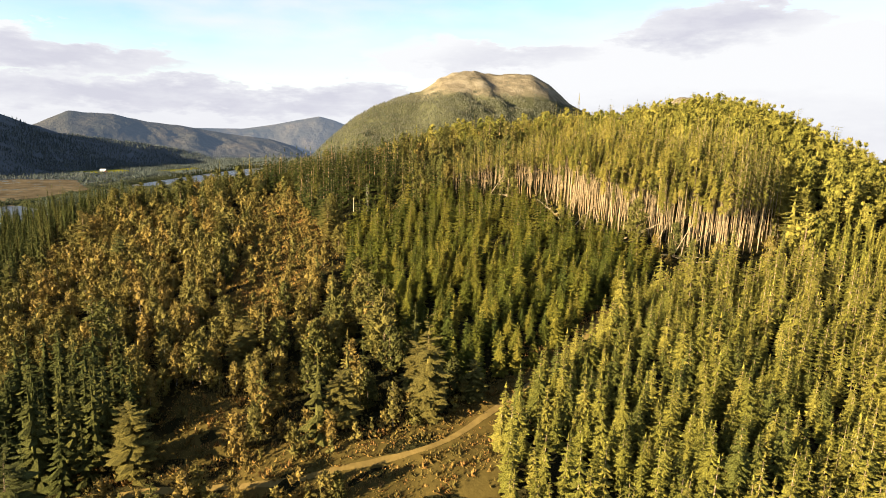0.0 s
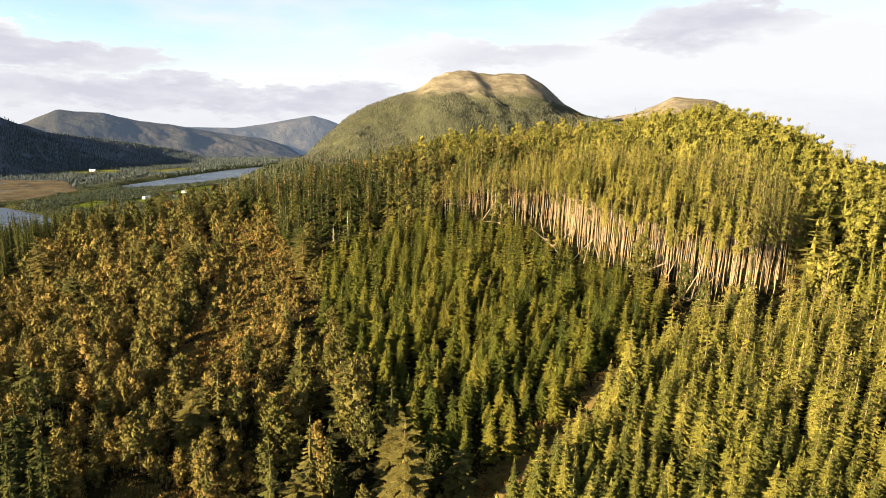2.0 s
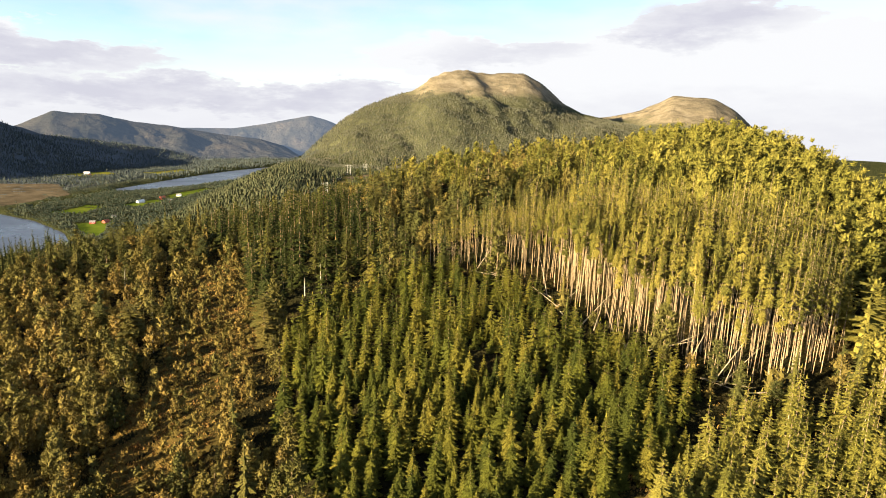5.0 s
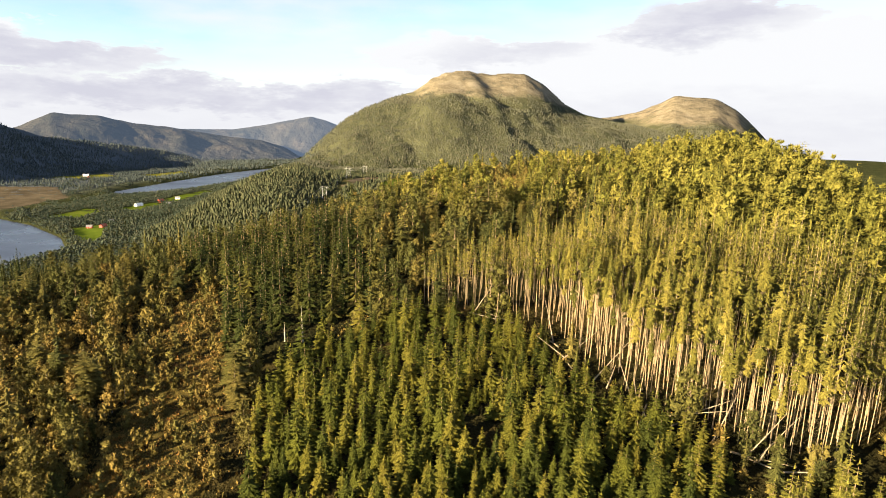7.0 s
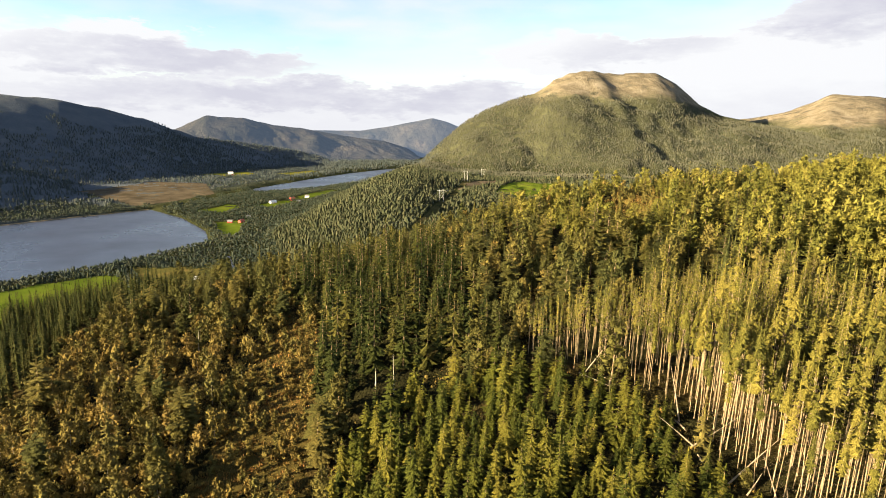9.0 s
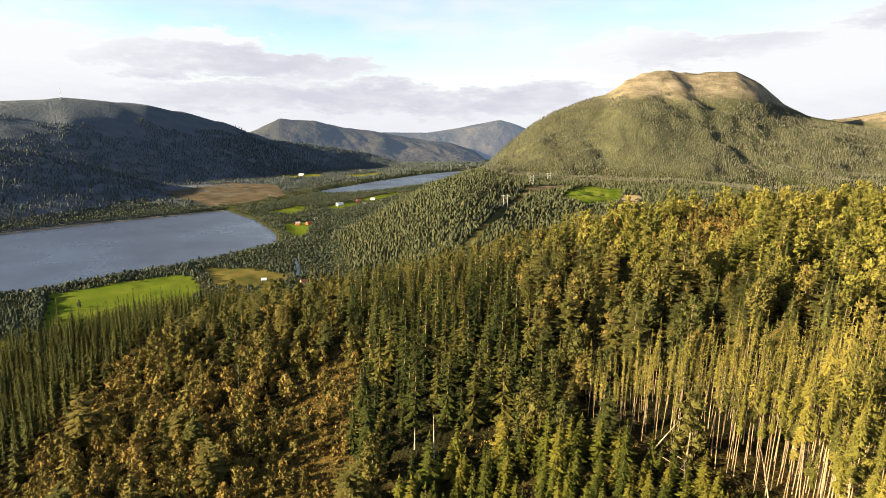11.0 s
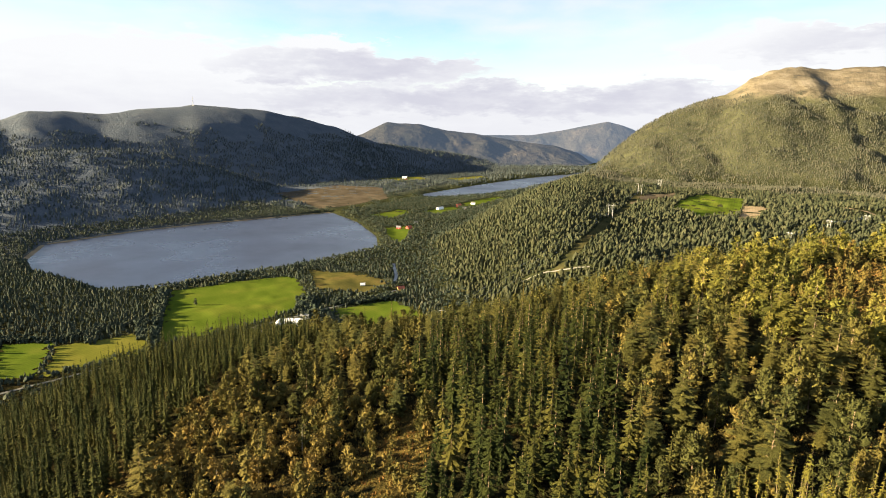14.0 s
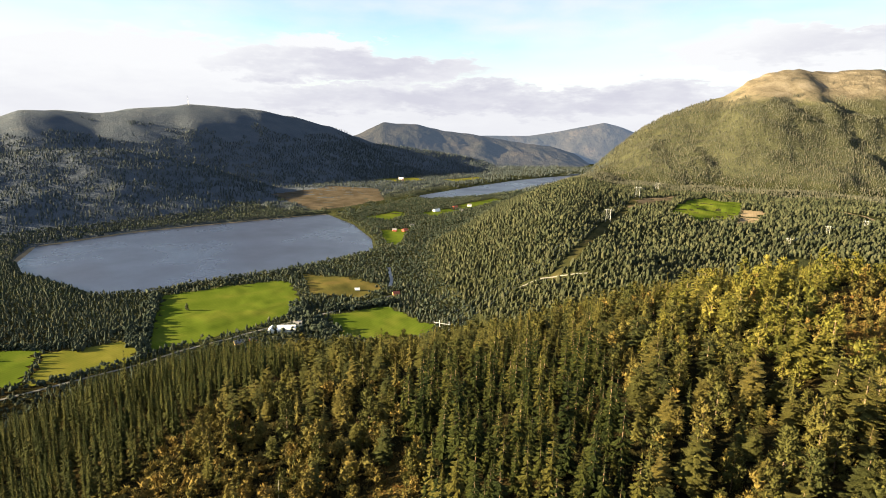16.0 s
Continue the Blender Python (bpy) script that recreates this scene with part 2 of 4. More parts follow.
def field_material(name, dark, mid, light):
    m, nt, b = material(name, 0.9, 0.0)
    pos = place_node(nt)
    big, fine = noise_node(nt, 0.02, 6, pos), noise_node(nt, 0.8, 5, pos)
    col = ramp_node(nt, big.outputs[0], [(0.3, dark), (0.5, mid), (0.72, light)]).outputs[0]
    # mown stripes
    wave = nt.nodes.new("ShaderNodeTexWave")
    wave.inputs["Scale"].default_value, wave.inputs["Distortion"].default_value, wave.inputs["Detail"].default_value = 0.06, 3.0, 3.0
    nt.links.new(pos, wave.inputs["Vector"])
    col = mix_node(nt, 0.25, col, ramp_node(nt, wave.outputs["Fac"], [(0.2, (0.8, 0.8, 0.8)), (0.8, (1.2, 1.2, 1.1))]).outputs[0], "MULTIPLY")
    col = mix_node(nt, 0.4, col, ramp_node(nt, fine.outputs[0], [(0.3, (0.7, 0.7, 0.7)), (0.7, (1.25, 1.25, 1.25))]).outputs[0], "MULTIPLY")
    nt.links.new(col, b.inputs["Base Color"])
    bump_node(nt, b, fine.outputs[0], 0.5, 0.3)
    return m


def plain(name, colour, rough=0.7, spread=0.12, scale=1.5, metal=0.0):
    m, nt, b = material(name, rough)
    n = noise_node(nt, scale, 5, place_node(nt))
    lo, hi = tuple(c * (1 - spread) for c in colour), tuple(min(1, c * (1 + spread)) for c in colour)
    nt.links.new(ramp_node(nt, n.outputs[0], [(0.35, lo), (0.65, hi)]).outputs[0], b.inputs["Base Color"])
    b.inputs["Metallic"].default_value = metal
    return m


mat["grass"] = field_material("meadow_grass", (0.046, 0.070, 0.008), (0.062, 0.086, 0.011), (0.088, 0.100, 0.016))
mat["dry_grass"] = field_material("dry_grass", (0.068, 0.078, 0.013), (0.095, 0.096, 0.017), (0.130, 0.118, 0.027))
mat["rough_meadow"] = field_material("rough_meadow", (0.040, 0.044, 0.014), (0.074, 0.066, 0.020), (0.120, 0.086, 0.032))
mat["heath"] = field_material("ochre_heath", (0.026, 0.023, 0.008), (0.054, 0.041, 0.013), (0.100, 0.062, 0.018))
mat["cut"] = field_material("cut_brush", (0.028, 0.030, 0.013), (0.046, 0.043, 0.018), (0.074, 0.060, 0.027))
mat["moor"] = field_material("brown_moor", (0.040, 0.034, 0.024), (0.066, 0.054, 0.038), (0.094, 0.077, 0.056))
mat["soil"] = field_material("bare_soil", (0.130, 0.102, 0.064), (0.175, 0.138, 0.090), (0.215, 0.172, 0.120))
mat["track"] = field_material("worn_track", (0.070, 0.052, 0.020), (0.108, 0.078, 0.028), (0.150, 0.106, 0.044))
mat["road"] = field_material("gravel_road", (0.100, 0.097, 0.090), (0.150, 0.145, 0.135), (0.200, 0.192, 0.178))
mat["white_wall"] = plain("white_boards", (0.80, 0.79, 0.76))
mat["red_wall"] = plain("red_boards", (0.30, 0.05, 0.03))
mat["ochre_wall"] = plain("ochre_boards", (0.50, 0.34, 0.14))
mat["grey_roof"] = plain("grey_roof", (0.16, 0.16, 0.17))
mat["white_roof"] = plain("pale_sheet_roof", (0.78, 0.78, 0.78), 0.45)
mat["red_roof"] = plain("red_tile_roof", (0.33, 0.10, 0.06))
mat["pane"] = plain("dark_pane", (0.03, 0.035, 0.04), 0.15)
mat["pylon"] = plain("galvanised_steel", (0.32, 0.33, 0.34), 0.6)
mat["wire"] = plain("bare_wire", (0.35, 0.35, 0.36), 0.4, metal=0.6)
mat["white_wood"] = bark("bleached_wood", (0.200, 0.185, 0.155), (0.380, 0.355, 0.300))
mat["dead_wood"] = bark("dead_wood", (0.150, 0.122, 0.088), (0.260, 0.214, 0.156))


def far_material(name, haze_glow):
    """Bare far mountains, with the blue haze of the air painted in as emission."""
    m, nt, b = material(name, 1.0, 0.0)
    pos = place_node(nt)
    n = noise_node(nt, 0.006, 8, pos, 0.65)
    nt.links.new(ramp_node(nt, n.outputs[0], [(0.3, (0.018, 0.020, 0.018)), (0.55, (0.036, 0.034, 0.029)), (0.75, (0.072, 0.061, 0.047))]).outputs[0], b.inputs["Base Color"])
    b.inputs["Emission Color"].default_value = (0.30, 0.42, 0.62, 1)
    b.inputs["Emission Strength"].default_value = haze_glow
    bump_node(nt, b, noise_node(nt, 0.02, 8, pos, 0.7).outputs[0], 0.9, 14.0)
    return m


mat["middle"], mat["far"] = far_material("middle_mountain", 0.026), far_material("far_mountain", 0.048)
# ---- the lie of the land ----
LAKE = 0.0


def waves(x, y, size, seed, octaves=4):
    """Smooth uneven noise about -1 to 1, from waves that run in random directions."""
    rng = np.random.default_rng(seed)
    out, amp, total = np.zeros(np.shape(x)), 1.0, 0.0
    for _ in range(octaves):
        for _ in range(5):
            a, ph, s = rng.uniform(0, 6.283), rng.uniform(0, 6.283), size * rng.uniform(0.75, 1.3)
            out = out + amp * np.sin((x * math.cos(a) + y * math.sin(a)) * 6.283 / s + ph + 1.3 * np.sin((x * math.sin(a) - y * math.cos(a)) * 4.1 / s + 2 * ph))
        total, amp, size = total + amp, amp * 0.5, size * 0.48
    return out / (total * 2.4)


def ease(v):
    v = np.clip(v, 0, 1)
    return v * v * (3 - 2 * v)


def inside(x, y, outline):
    """Which points lie inside a closed outline in plan."""
    x, y = np.asarray(x, float), np.asarray(y, float)
    hit = np.zeros(x.shape, bool)
    for (x0, y0), (x1, y1) in zip(outline, outline[1:] + outline[:1]):
        if y0 != y1:
            hit ^= ((y0 > y) != (y1 > y)) & (x < (x1 - x0) * (y - y0) / (y1 - y0) + x0)
    return hit


def away(x, y, outline, closed=True):
    """Distance in plan from an outline."""
    best = np.full(np.shape(x), 1e9)
    ends = outline[1:] + outline[:1] if closed else outline[1:]
    for (x0, y0), (x1, y1) in zip(outline, ends):
        dx, dy = x1 - x0, y1 - y0
        k = np.clip(((x - x0) * dx + (y - y0) * dy) / (dx * dx + dy * dy), 0, 1)
        best = np.minimum(best, np.hypot(x - x0 - k * dx, y - y0 - k * dy))
    return best


NEAR_LAKE = [(-1264, 705), (-1374, 794), (-1366, 850), (-1352, 1010), (-1275, 1211), (-1168, 1464), (-1146, 1506), (-977, 1411), (-816, 1272),
             (-738, 1167), (-755, 1057), (-788, 923), (-839, 817), (-878, 707), (-926, 658), (-1023, 667), (-1170, 668)]
FAR_LAKE = [(-1149, 2079), (-1112, 2547), (-1060, 2924), (-976, 3230), (-858, 3507), (-792, 3377), (-894, 2712), (-901, 2376), (-944, 2183), (-1067, 1990)]


def hill(x, y):
    """The wooded hill under the camera: a cubic over its top, falling away all round."""
    cx, cy = np.clip(x, -190, 150), np.clip(y, 40, 385)
    u, v = cx / 100, (cy - 200) / 100
    z = 211.3 + 10.5 * u + 18.3 * v - 6.4 * u * u + 5.7 * u * v - 4.3 * v * v - u**3 + 0.6 * u * u * v + 2.2 * u * v * v - 1.85 * v**3
    knoll = lambda px, py, sx, sy: np.exp(-((x - px) / sx) ** 2 - ((y - py) / sy) ** 2)
    z = z + 13 * knoll(176, 335, 36, 70) - 4 * knoll(110, 345, 45, 60) + 6 * knoll(5, 372, 45, 35) + 12 * knoll(-185, 278, 70, 52)
    brow = 0.66 * (y - 270) - 0.75 * (x + 40)
    left, right, back, front = np.maximum(-190 - x, 0), np.maximum(x - 150, 0), np.maximum(y - 385, 0), np.maximum(40 - y, 0)
    fall = lambda d, s: s * (np.sqrt(d * d + 900) - 30)
    return z - fall(left, 0.5) - fall(right, 1.05) - fall(back, 0.38) - fall(front, 0.2) - 5 * ease((brow - 50) / 60) * ease((y - 235) / 40) * ease((-x - 60) / 40) + 7 * ease((x - 85) / 55) * ease((y - 120) / 60) * ease((330 - y) / 80) + 1.5 * waves(x, y, 70, 3)


def bank(x, y):
    """The wooded shelf east of the valley, with the power line's ridge."""
    edge = np.interp(y, (300, 600, 800, 1000, 1250, 1500, 2000, 2600, 3500), (-430, -400, -330, -520, -670, -700, -800, -810, -700))
    top = np.interp(y, (400, 700, 1000, 1300, 1550, 1800, 2200), (40, 62, 92, 118, 132, 116, 112))
    d = x - edge
    shelf = top - 14 * ease((d - 330) / 120) + 6 * waves(x, y, 260, 5)
    low = np.interp(x, (300, 900), (0, 70))
    return 5 + (shelf - 5 - low * (1 - ease((y - 2100) / 500))) * ease(d / 330) ** 0.8


def massif(x, y, eye, outline, start, crest, rough, seed, steep=0.45, ravine=0, soft=0.15):
    """A mountain: its crest's height by bearing (degrees), where it starts to rise, and how far off its crest stands."""
    dx, dy = x - eye[0], y - eye[1]
    r, az = np.hypot(dx, dy), np.degrees(np.arctan2(dx, dy))
    bearings = [a for a, _ in outline]
    between = lambda rows, wide: sum(np.interp(az + k * wide, [a for a, _ in rows], [e for _, e in rows]) for k in (-1.5, -0.5, 0.5, 1.5)) / 4
    el, r0, r1 = between(outline, soft), between(start, 3), between(crest, 2)
    top = eye[2] + r1 * np.tan(np.radians(el))
    k = (r - r0) / (r1 - r0)
    up = np.clip(k, 0, 1)
    shape = (1 - steep) * up + steep * ease(up)
    z = 4 + (top - 4) * shape - np.maximum(k - 1, 0) * 0.5 * (r1 - r0)
    if ravine:
        a = az - 2.2 - (3100 - r) / 150
        z = z - ravine * ease(a / 1.8) * (1 - ease((a - 2.0) / 5)) * ease((r - 2300) / 350) * (1 - ease((r - 2980) / 230))
    side = ease((az - bearings[0] + 5) / 5) * ease((bearings[-1] + 5 - az) / 5)
    bumps = rough * waves(x, y, 420, seed, 6) * np.clip(k * 4, 0, 1) * np.clip(abs(1 - k) * 3, 0.12, 1)
    return np.where(side > 0, z * side + bumps * side, -50)


EYE_A, EYE_B = (6, 55, 258), (1, 117, 286)
RIGHT_PEAK = [(-15.5, -4.8), (-13.9, -3.75), (-11.3, -1.25), (-9.4, 0.4), (-7.4, 1.6), (-4.3, 2.75), (-2.4, 3.45), (-1.2, 4.5), (0.3, 5.1), (1.8, 5.3), (4.6, 5.0),
              (6.4, 5.2), (7.9, 5.08), (9.7, 4.1), (11.6, 2.5), (13.6, 1.5), (16, 1.0), (19, 0.4), (25, -1)]
EAST_PEAK = [(10, 0.7), (13.5, 0.9), (16, 1.25), (18.4, 1.8), (20.2, 2.5), (21.5, 3.3), (25.0, 3.0), (26.8, 2.0), (28.2, 0.7), (29.4, -0.6), (31, -2.4), (34, -3.4), (60, -3.4)]
WEST_RIDGE = [(-110, 0.2), (-75, 0), (-65.6, -0.44), (-63.9, 0.36), (-61.8, 0.4), (-58.6, 0.23), (-55.6, 0.68), (-51.6, 1.13), (-48.7, 1.06), (-45.3, 0.79),
              (-42.2, 0.2), (-39.0, -0.6), (-36.8, -1.4), (-35.0, -2.05), (-31.0, -2.55), (-25.7, -3.25), (-20.3, -3.8), (-17, -5)]
WEST_SPUR = [(-100, -3.5), (-66, -3.5), (-62.1, -2.6), (-58.9, -2.1), (-55.5, -2.95), (-49.1, -4.6), (-43, -7), (-40, -8)]
MIDDLE_PEAK = [(-42, -2.8), (-36.6, -1.4), (-34.0, -0.1), (-32.6, -0.22), (-30.8, -0.22), (-28.2, -0.8), (-25.5, -1.05), (-22.6, -1.5), (-20.2, -1.85), (-17.5, -2.1),
               (-15.2, -2.75), (-13.8, -3.6), (-12, -5)]
FAR_PEAK = [(-28, -1.6), (-24.2, -1.2), (-19.9, -1.15), (-17.1, -0.68), (-14.3, -0.08), (-12.7, 0.27), (-11.3, -0.08), (-9.9, -0.62), (-6, -1.6)]


def land(x, y):
    """Height of the ground."""
    x, y = np.asarray(x, float), np.asarray(y, float)
    floor = 5 + 3 * waves(x, y, 300, 9) + 0.004 * np.maximum(y - 1500, 0)
    z = np.maximum(floor, bank(x, y))
    z = np.maximum(z, massif(x, y, EYE_A, RIGHT_PEAK, [(-15, 1900), (0, 1850), (15, 1900)], [(-15, 2500), (-8, 2800), (-3, 2950), (1, 3100), (5, 3300), (10, 3350), (16, 3250)], 24, 21, 0.45, 24))
    z = np.maximum(z, massif(x, y, EYE_A, EAST_PEAK, [(10, 2100), (30, 2300), (60, 3600)], [(10, 4000), (30, 4300), (60, 4500)], 20, 22))
    z = np.maximum(z, massif(x, y, EYE_B, WEST_RIDGE, [(-110, 1900), (-70, 2050), (-55, 2250), (-45, 2400), (-38, 2700), (-30, 3000), (-22, 3500)],
                             [(-110, 2900), (-70, 3150), (-55, 3300), (-45, 3400), (-38, 3500), (-30, 3700), (-22, 4100)], 8, 23, 0.6))
    z = np.maximum(z, massif(x, y, EYE_B, WEST_SPUR, [(-110, 1350), (-70, 1500), (-55, 1680), (-45, 1850), (-40, 1950)], [(-110, 2400), (-60, 2450), (-40, 2500)], 12, 24, soft=3))
    z = np.maximum(z, hill(x, y))
    for shore in (NEAR_LAKE, FAR_LAKE):
        near = (x > -1500) & (x < -600) & (y > 500) & (y < 3700)
        if near.any():
            d = np.full(x.shape, 1e3)
            d[near] = away(x[near], y[near], shore) * np.where(inside(x[near], y[near], shore), -1, 1)
            z = np.where(d < 60, np.minimum(z, LAKE - 1.5 + np.maximum(d + 4, -8) * 0.12 + np.maximum(d, 0) * 0.1), z)
    return z


def middle_peak(x, y):
    return massif(x, y, EYE_B, MIDDLE_PEAK, [(-42, 3500), (-13, 3800)], [(-42, 4100), (-13, 4350)], 16, 25)


def far_peak(x, y):
    return massif(x, y, EYE_B, FAR_PEAK, [(-28, 4250), (-6, 4200)], [(-28, 4650), (-6, 4650)], 14, 26)


# ---- building helpers ----
def joined(name, verts, tris, materials, slots=None, tint=None, smooth=False, normals=None):
    """One mesh object from arrays of corners and triangles."""
    me = bpy.data.meshes.new(name)
    n, k = len(verts), len(tris)
    me.vertices.add(n)
    me.vertices.foreach_set("co", np.asarray(verts, np.float32).ravel())
    me.loops.add(3 * k)
    me.loops.foreach_set("vertex_index", np.asarray(tris, np.int32).ravel())
    me.polygons.add(k)
    me.polygons.foreach_set("loop_start", np.arange(0, 3 * k, 3, dtype=np.int32))
    if slots is not None:
        me.polygons.foreach_set("material_index", np.asarray(slots, np.int32))
    for m in materials:
        me.materials.append(m)
    if tint is not None:
        me.attributes.new("tint", "FLOAT", "POINT").data.foreach_set("value", np.asarray(tint, np.float32))
    if normals is not None:
        me.attributes.new("custom_normal", "FLOAT_VECTOR", "POINT").data.foreach_set("vector", np.asarray(normals, np.float32).ravel())
    me.update()
    me.validate()
    me.shade_smooth() if smooth else me.shade_flat()
    return new(name, me)


# ---- the ground: one sheet out to the horizon ----
def ground_sheet():
    rings = list(np.arange(4, 460, 4.0))
    while rings[-1] < 4980:
        rings.append(rings[-1] * 1.016)
    rings = np.array(rings)
    turns = np.radians(np.concatenate([np.arange(-112, 62, 0.36), np.arange(62, 248, 6.0)]))
    r, a = np.meshgrid(rings, turns, indexing="ij")
    x, y = r * np.sin(a), 60 + r * np.cos(a)
    z = land(x, y)
    n, k = r.shape
    verts = np.stack([x, y, z], -1).reshape(-1, 3)
    i, j = np.meshgrid(np.arange(n - 1), np.arange(k), indexing="ij")
    p, q = i * k + j, i * k + (j + 1) % k
    tris = np.concatenate([np.stack([p, p + k, q], -1).reshape(-1, 3), np.stack([q, p + k, q + k], -1).reshape(-1, 3)])
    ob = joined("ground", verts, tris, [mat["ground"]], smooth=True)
    return tagged(ob, "hilly ground of moss, heather and bare rock reaching the horizon", "ground", kind="structure")


ground_sheet()


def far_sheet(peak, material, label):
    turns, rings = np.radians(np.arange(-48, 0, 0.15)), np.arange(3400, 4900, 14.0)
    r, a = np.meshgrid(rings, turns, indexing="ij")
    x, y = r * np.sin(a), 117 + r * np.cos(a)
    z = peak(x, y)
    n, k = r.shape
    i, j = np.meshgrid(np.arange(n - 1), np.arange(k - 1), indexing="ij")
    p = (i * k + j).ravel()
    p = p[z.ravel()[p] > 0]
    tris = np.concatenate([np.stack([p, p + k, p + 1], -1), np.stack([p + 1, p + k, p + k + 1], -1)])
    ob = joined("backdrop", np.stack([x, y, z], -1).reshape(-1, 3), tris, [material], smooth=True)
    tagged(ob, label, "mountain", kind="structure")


far_sheet(middle_peak, mat["middle"], "dark mountain beyond the far lake, its blue haze painted in")
far_sheet(far_peak, mat["far"], "mountain closing the end of the valley, its blue haze painted in")


def sheet(name, outline, z, material, label, category, thick=0.4):
    """A flat sheet with a rim, such as a lake or a meadow."""
    bm = bmesh.new()
    f = bm.faces.new([bm.verts.new((x, y, z)) for x, y in outline])
    if f.normal.z < 0:
        f.normal_flip()
    geo = bmesh.ops.extrude_face_region(bm, geom=[f])
    bmesh.ops.translate(bm, verts=[v for v in geo["geom"] if isinstance(v, bmesh.types.BMVert)], vec=(0, 0, -thick))
    bmesh.ops.recalc_face_normals(bm, faces=bm.faces)
    bmesh.ops.triangulate(bm, faces=bm.faces)
    me = bpy.data.meshes.new(name)
    bm.to_mesh(me)
    bm.free()
    me.materials.append(material)
    return tagged(new(name, me), label, category, kind="structure")


def grown(outline, out):
    cx, cy = sum(p[0] for p in outline) / len(outline), sum(p[1] for p in outline) / len(outline)
    return [(x + out * (x - cx) / math.hypot(x - cx, y - cy), y + out * (y - cy) / math.hypot(x - cx, y - cy)) for x, y in outline]


sheet("water", grown(NEAR_LAKE, 30), LAKE, mat["water"], "dark blue-grey lake water with a calm surface", "lake", 3)
sheet("water", grown(FAR_LAKE, 30), LAKE + 0.01, mat["water"], "pale blue-grey lake water far up the valley", "lake", 3)


def draped(name, outline, step, lift, material, label, category):
    """A field that follows the ground: cells of a fine grid whose middle lies in its outline."""
    xs, ys = [p[0] for p in outline], [p[1] for p in outline]
    gx, gy = np.arange(min(xs) - step, max(xs) + 2 * step, step), np.arange(min(ys) - step, max(ys) + 2 * step, step)
    x, y = np.meshgrid(gx, gy, indexing="ij")
    z = land(x, y) + lift
    n, k = x.shape
    mx, my = x[:-1, :-1] + step / 2, y[:-1, :-1] + step / 2
    edge = step * 1.5 * waves(mx, my, 25, 4)
    ok = inside(mx + edge, my + edge, outline)
    i, j = np.where(ok)
    p = i * k + j
    tris = np.concatenate([np.stack([p, p + k, p + k + 1], -1), np.stack([p, p + k + 1, p + 1], -1)])
    used, back_to = np.unique(tris, return_inverse=True)
    verts = np.stack([x, y, z], -1).reshape(-1, 3)[used]
    return tagged(joined(name, verts, back_to.reshape(-1, 3), [material], smooth=True), label, category, kind="structure")


def ribbon(name, line, width, lift, material, label, category, step=3.0):
    """A road or track laid over the ground, uneven at its sides."""
    pts = np.array(line, float)
    d = np.concatenate([[0], np.cumsum(np.hypot(*np.diff(pts, axis=0).T))])
    s = np.arange(0, d[-1], step)
    x, y = np.interp(s, d, pts[:, 0]), np.interp(s, d, pts[:, 1])
    soft = np.ones(7) / 7
    x[3:-3], y[3:-3] = np.convolve(x, soft, "valid"), np.convolve(y, soft, "valid")
    tx, ty = np.gradient(x), np.gradient(y)
    q = np.hypot(tx, ty)
    nx, ny = -ty / q, tx / q
    verts, cols = [], 5
    for k in range(cols):
        off = width * (k / (cols - 1) - 0.5) * (1 + 0.22 * waves(x, y, 13, 60 + k))
        px, py = x + nx * off, y + ny * off
        verts.append(np.stack([px, py, land(px, py) + lift], -1))
    verts = np.stack(verts, 1).reshape(-1, 3)
    i, j = np.meshgrid(np.arange(len(s) - 1), np.arange(cols - 1), indexing="ij")
    p = (i * cols + j).ravel()
    tris = np.concatenate([np.stack([p, p + cols, p + cols + 1], -1), np.stack([p, p + cols + 1, p + 1], -1)])
    return tagged(joined(name, verts, tris, [material], smooth=True), label, category, kind="structure")

# ---- trees: shapes ----
def unit(v):
    v = np.asarray(v, float)
    return v / (np.linalg.norm(v, axis=-1, keepdims=True) + 1e-9)


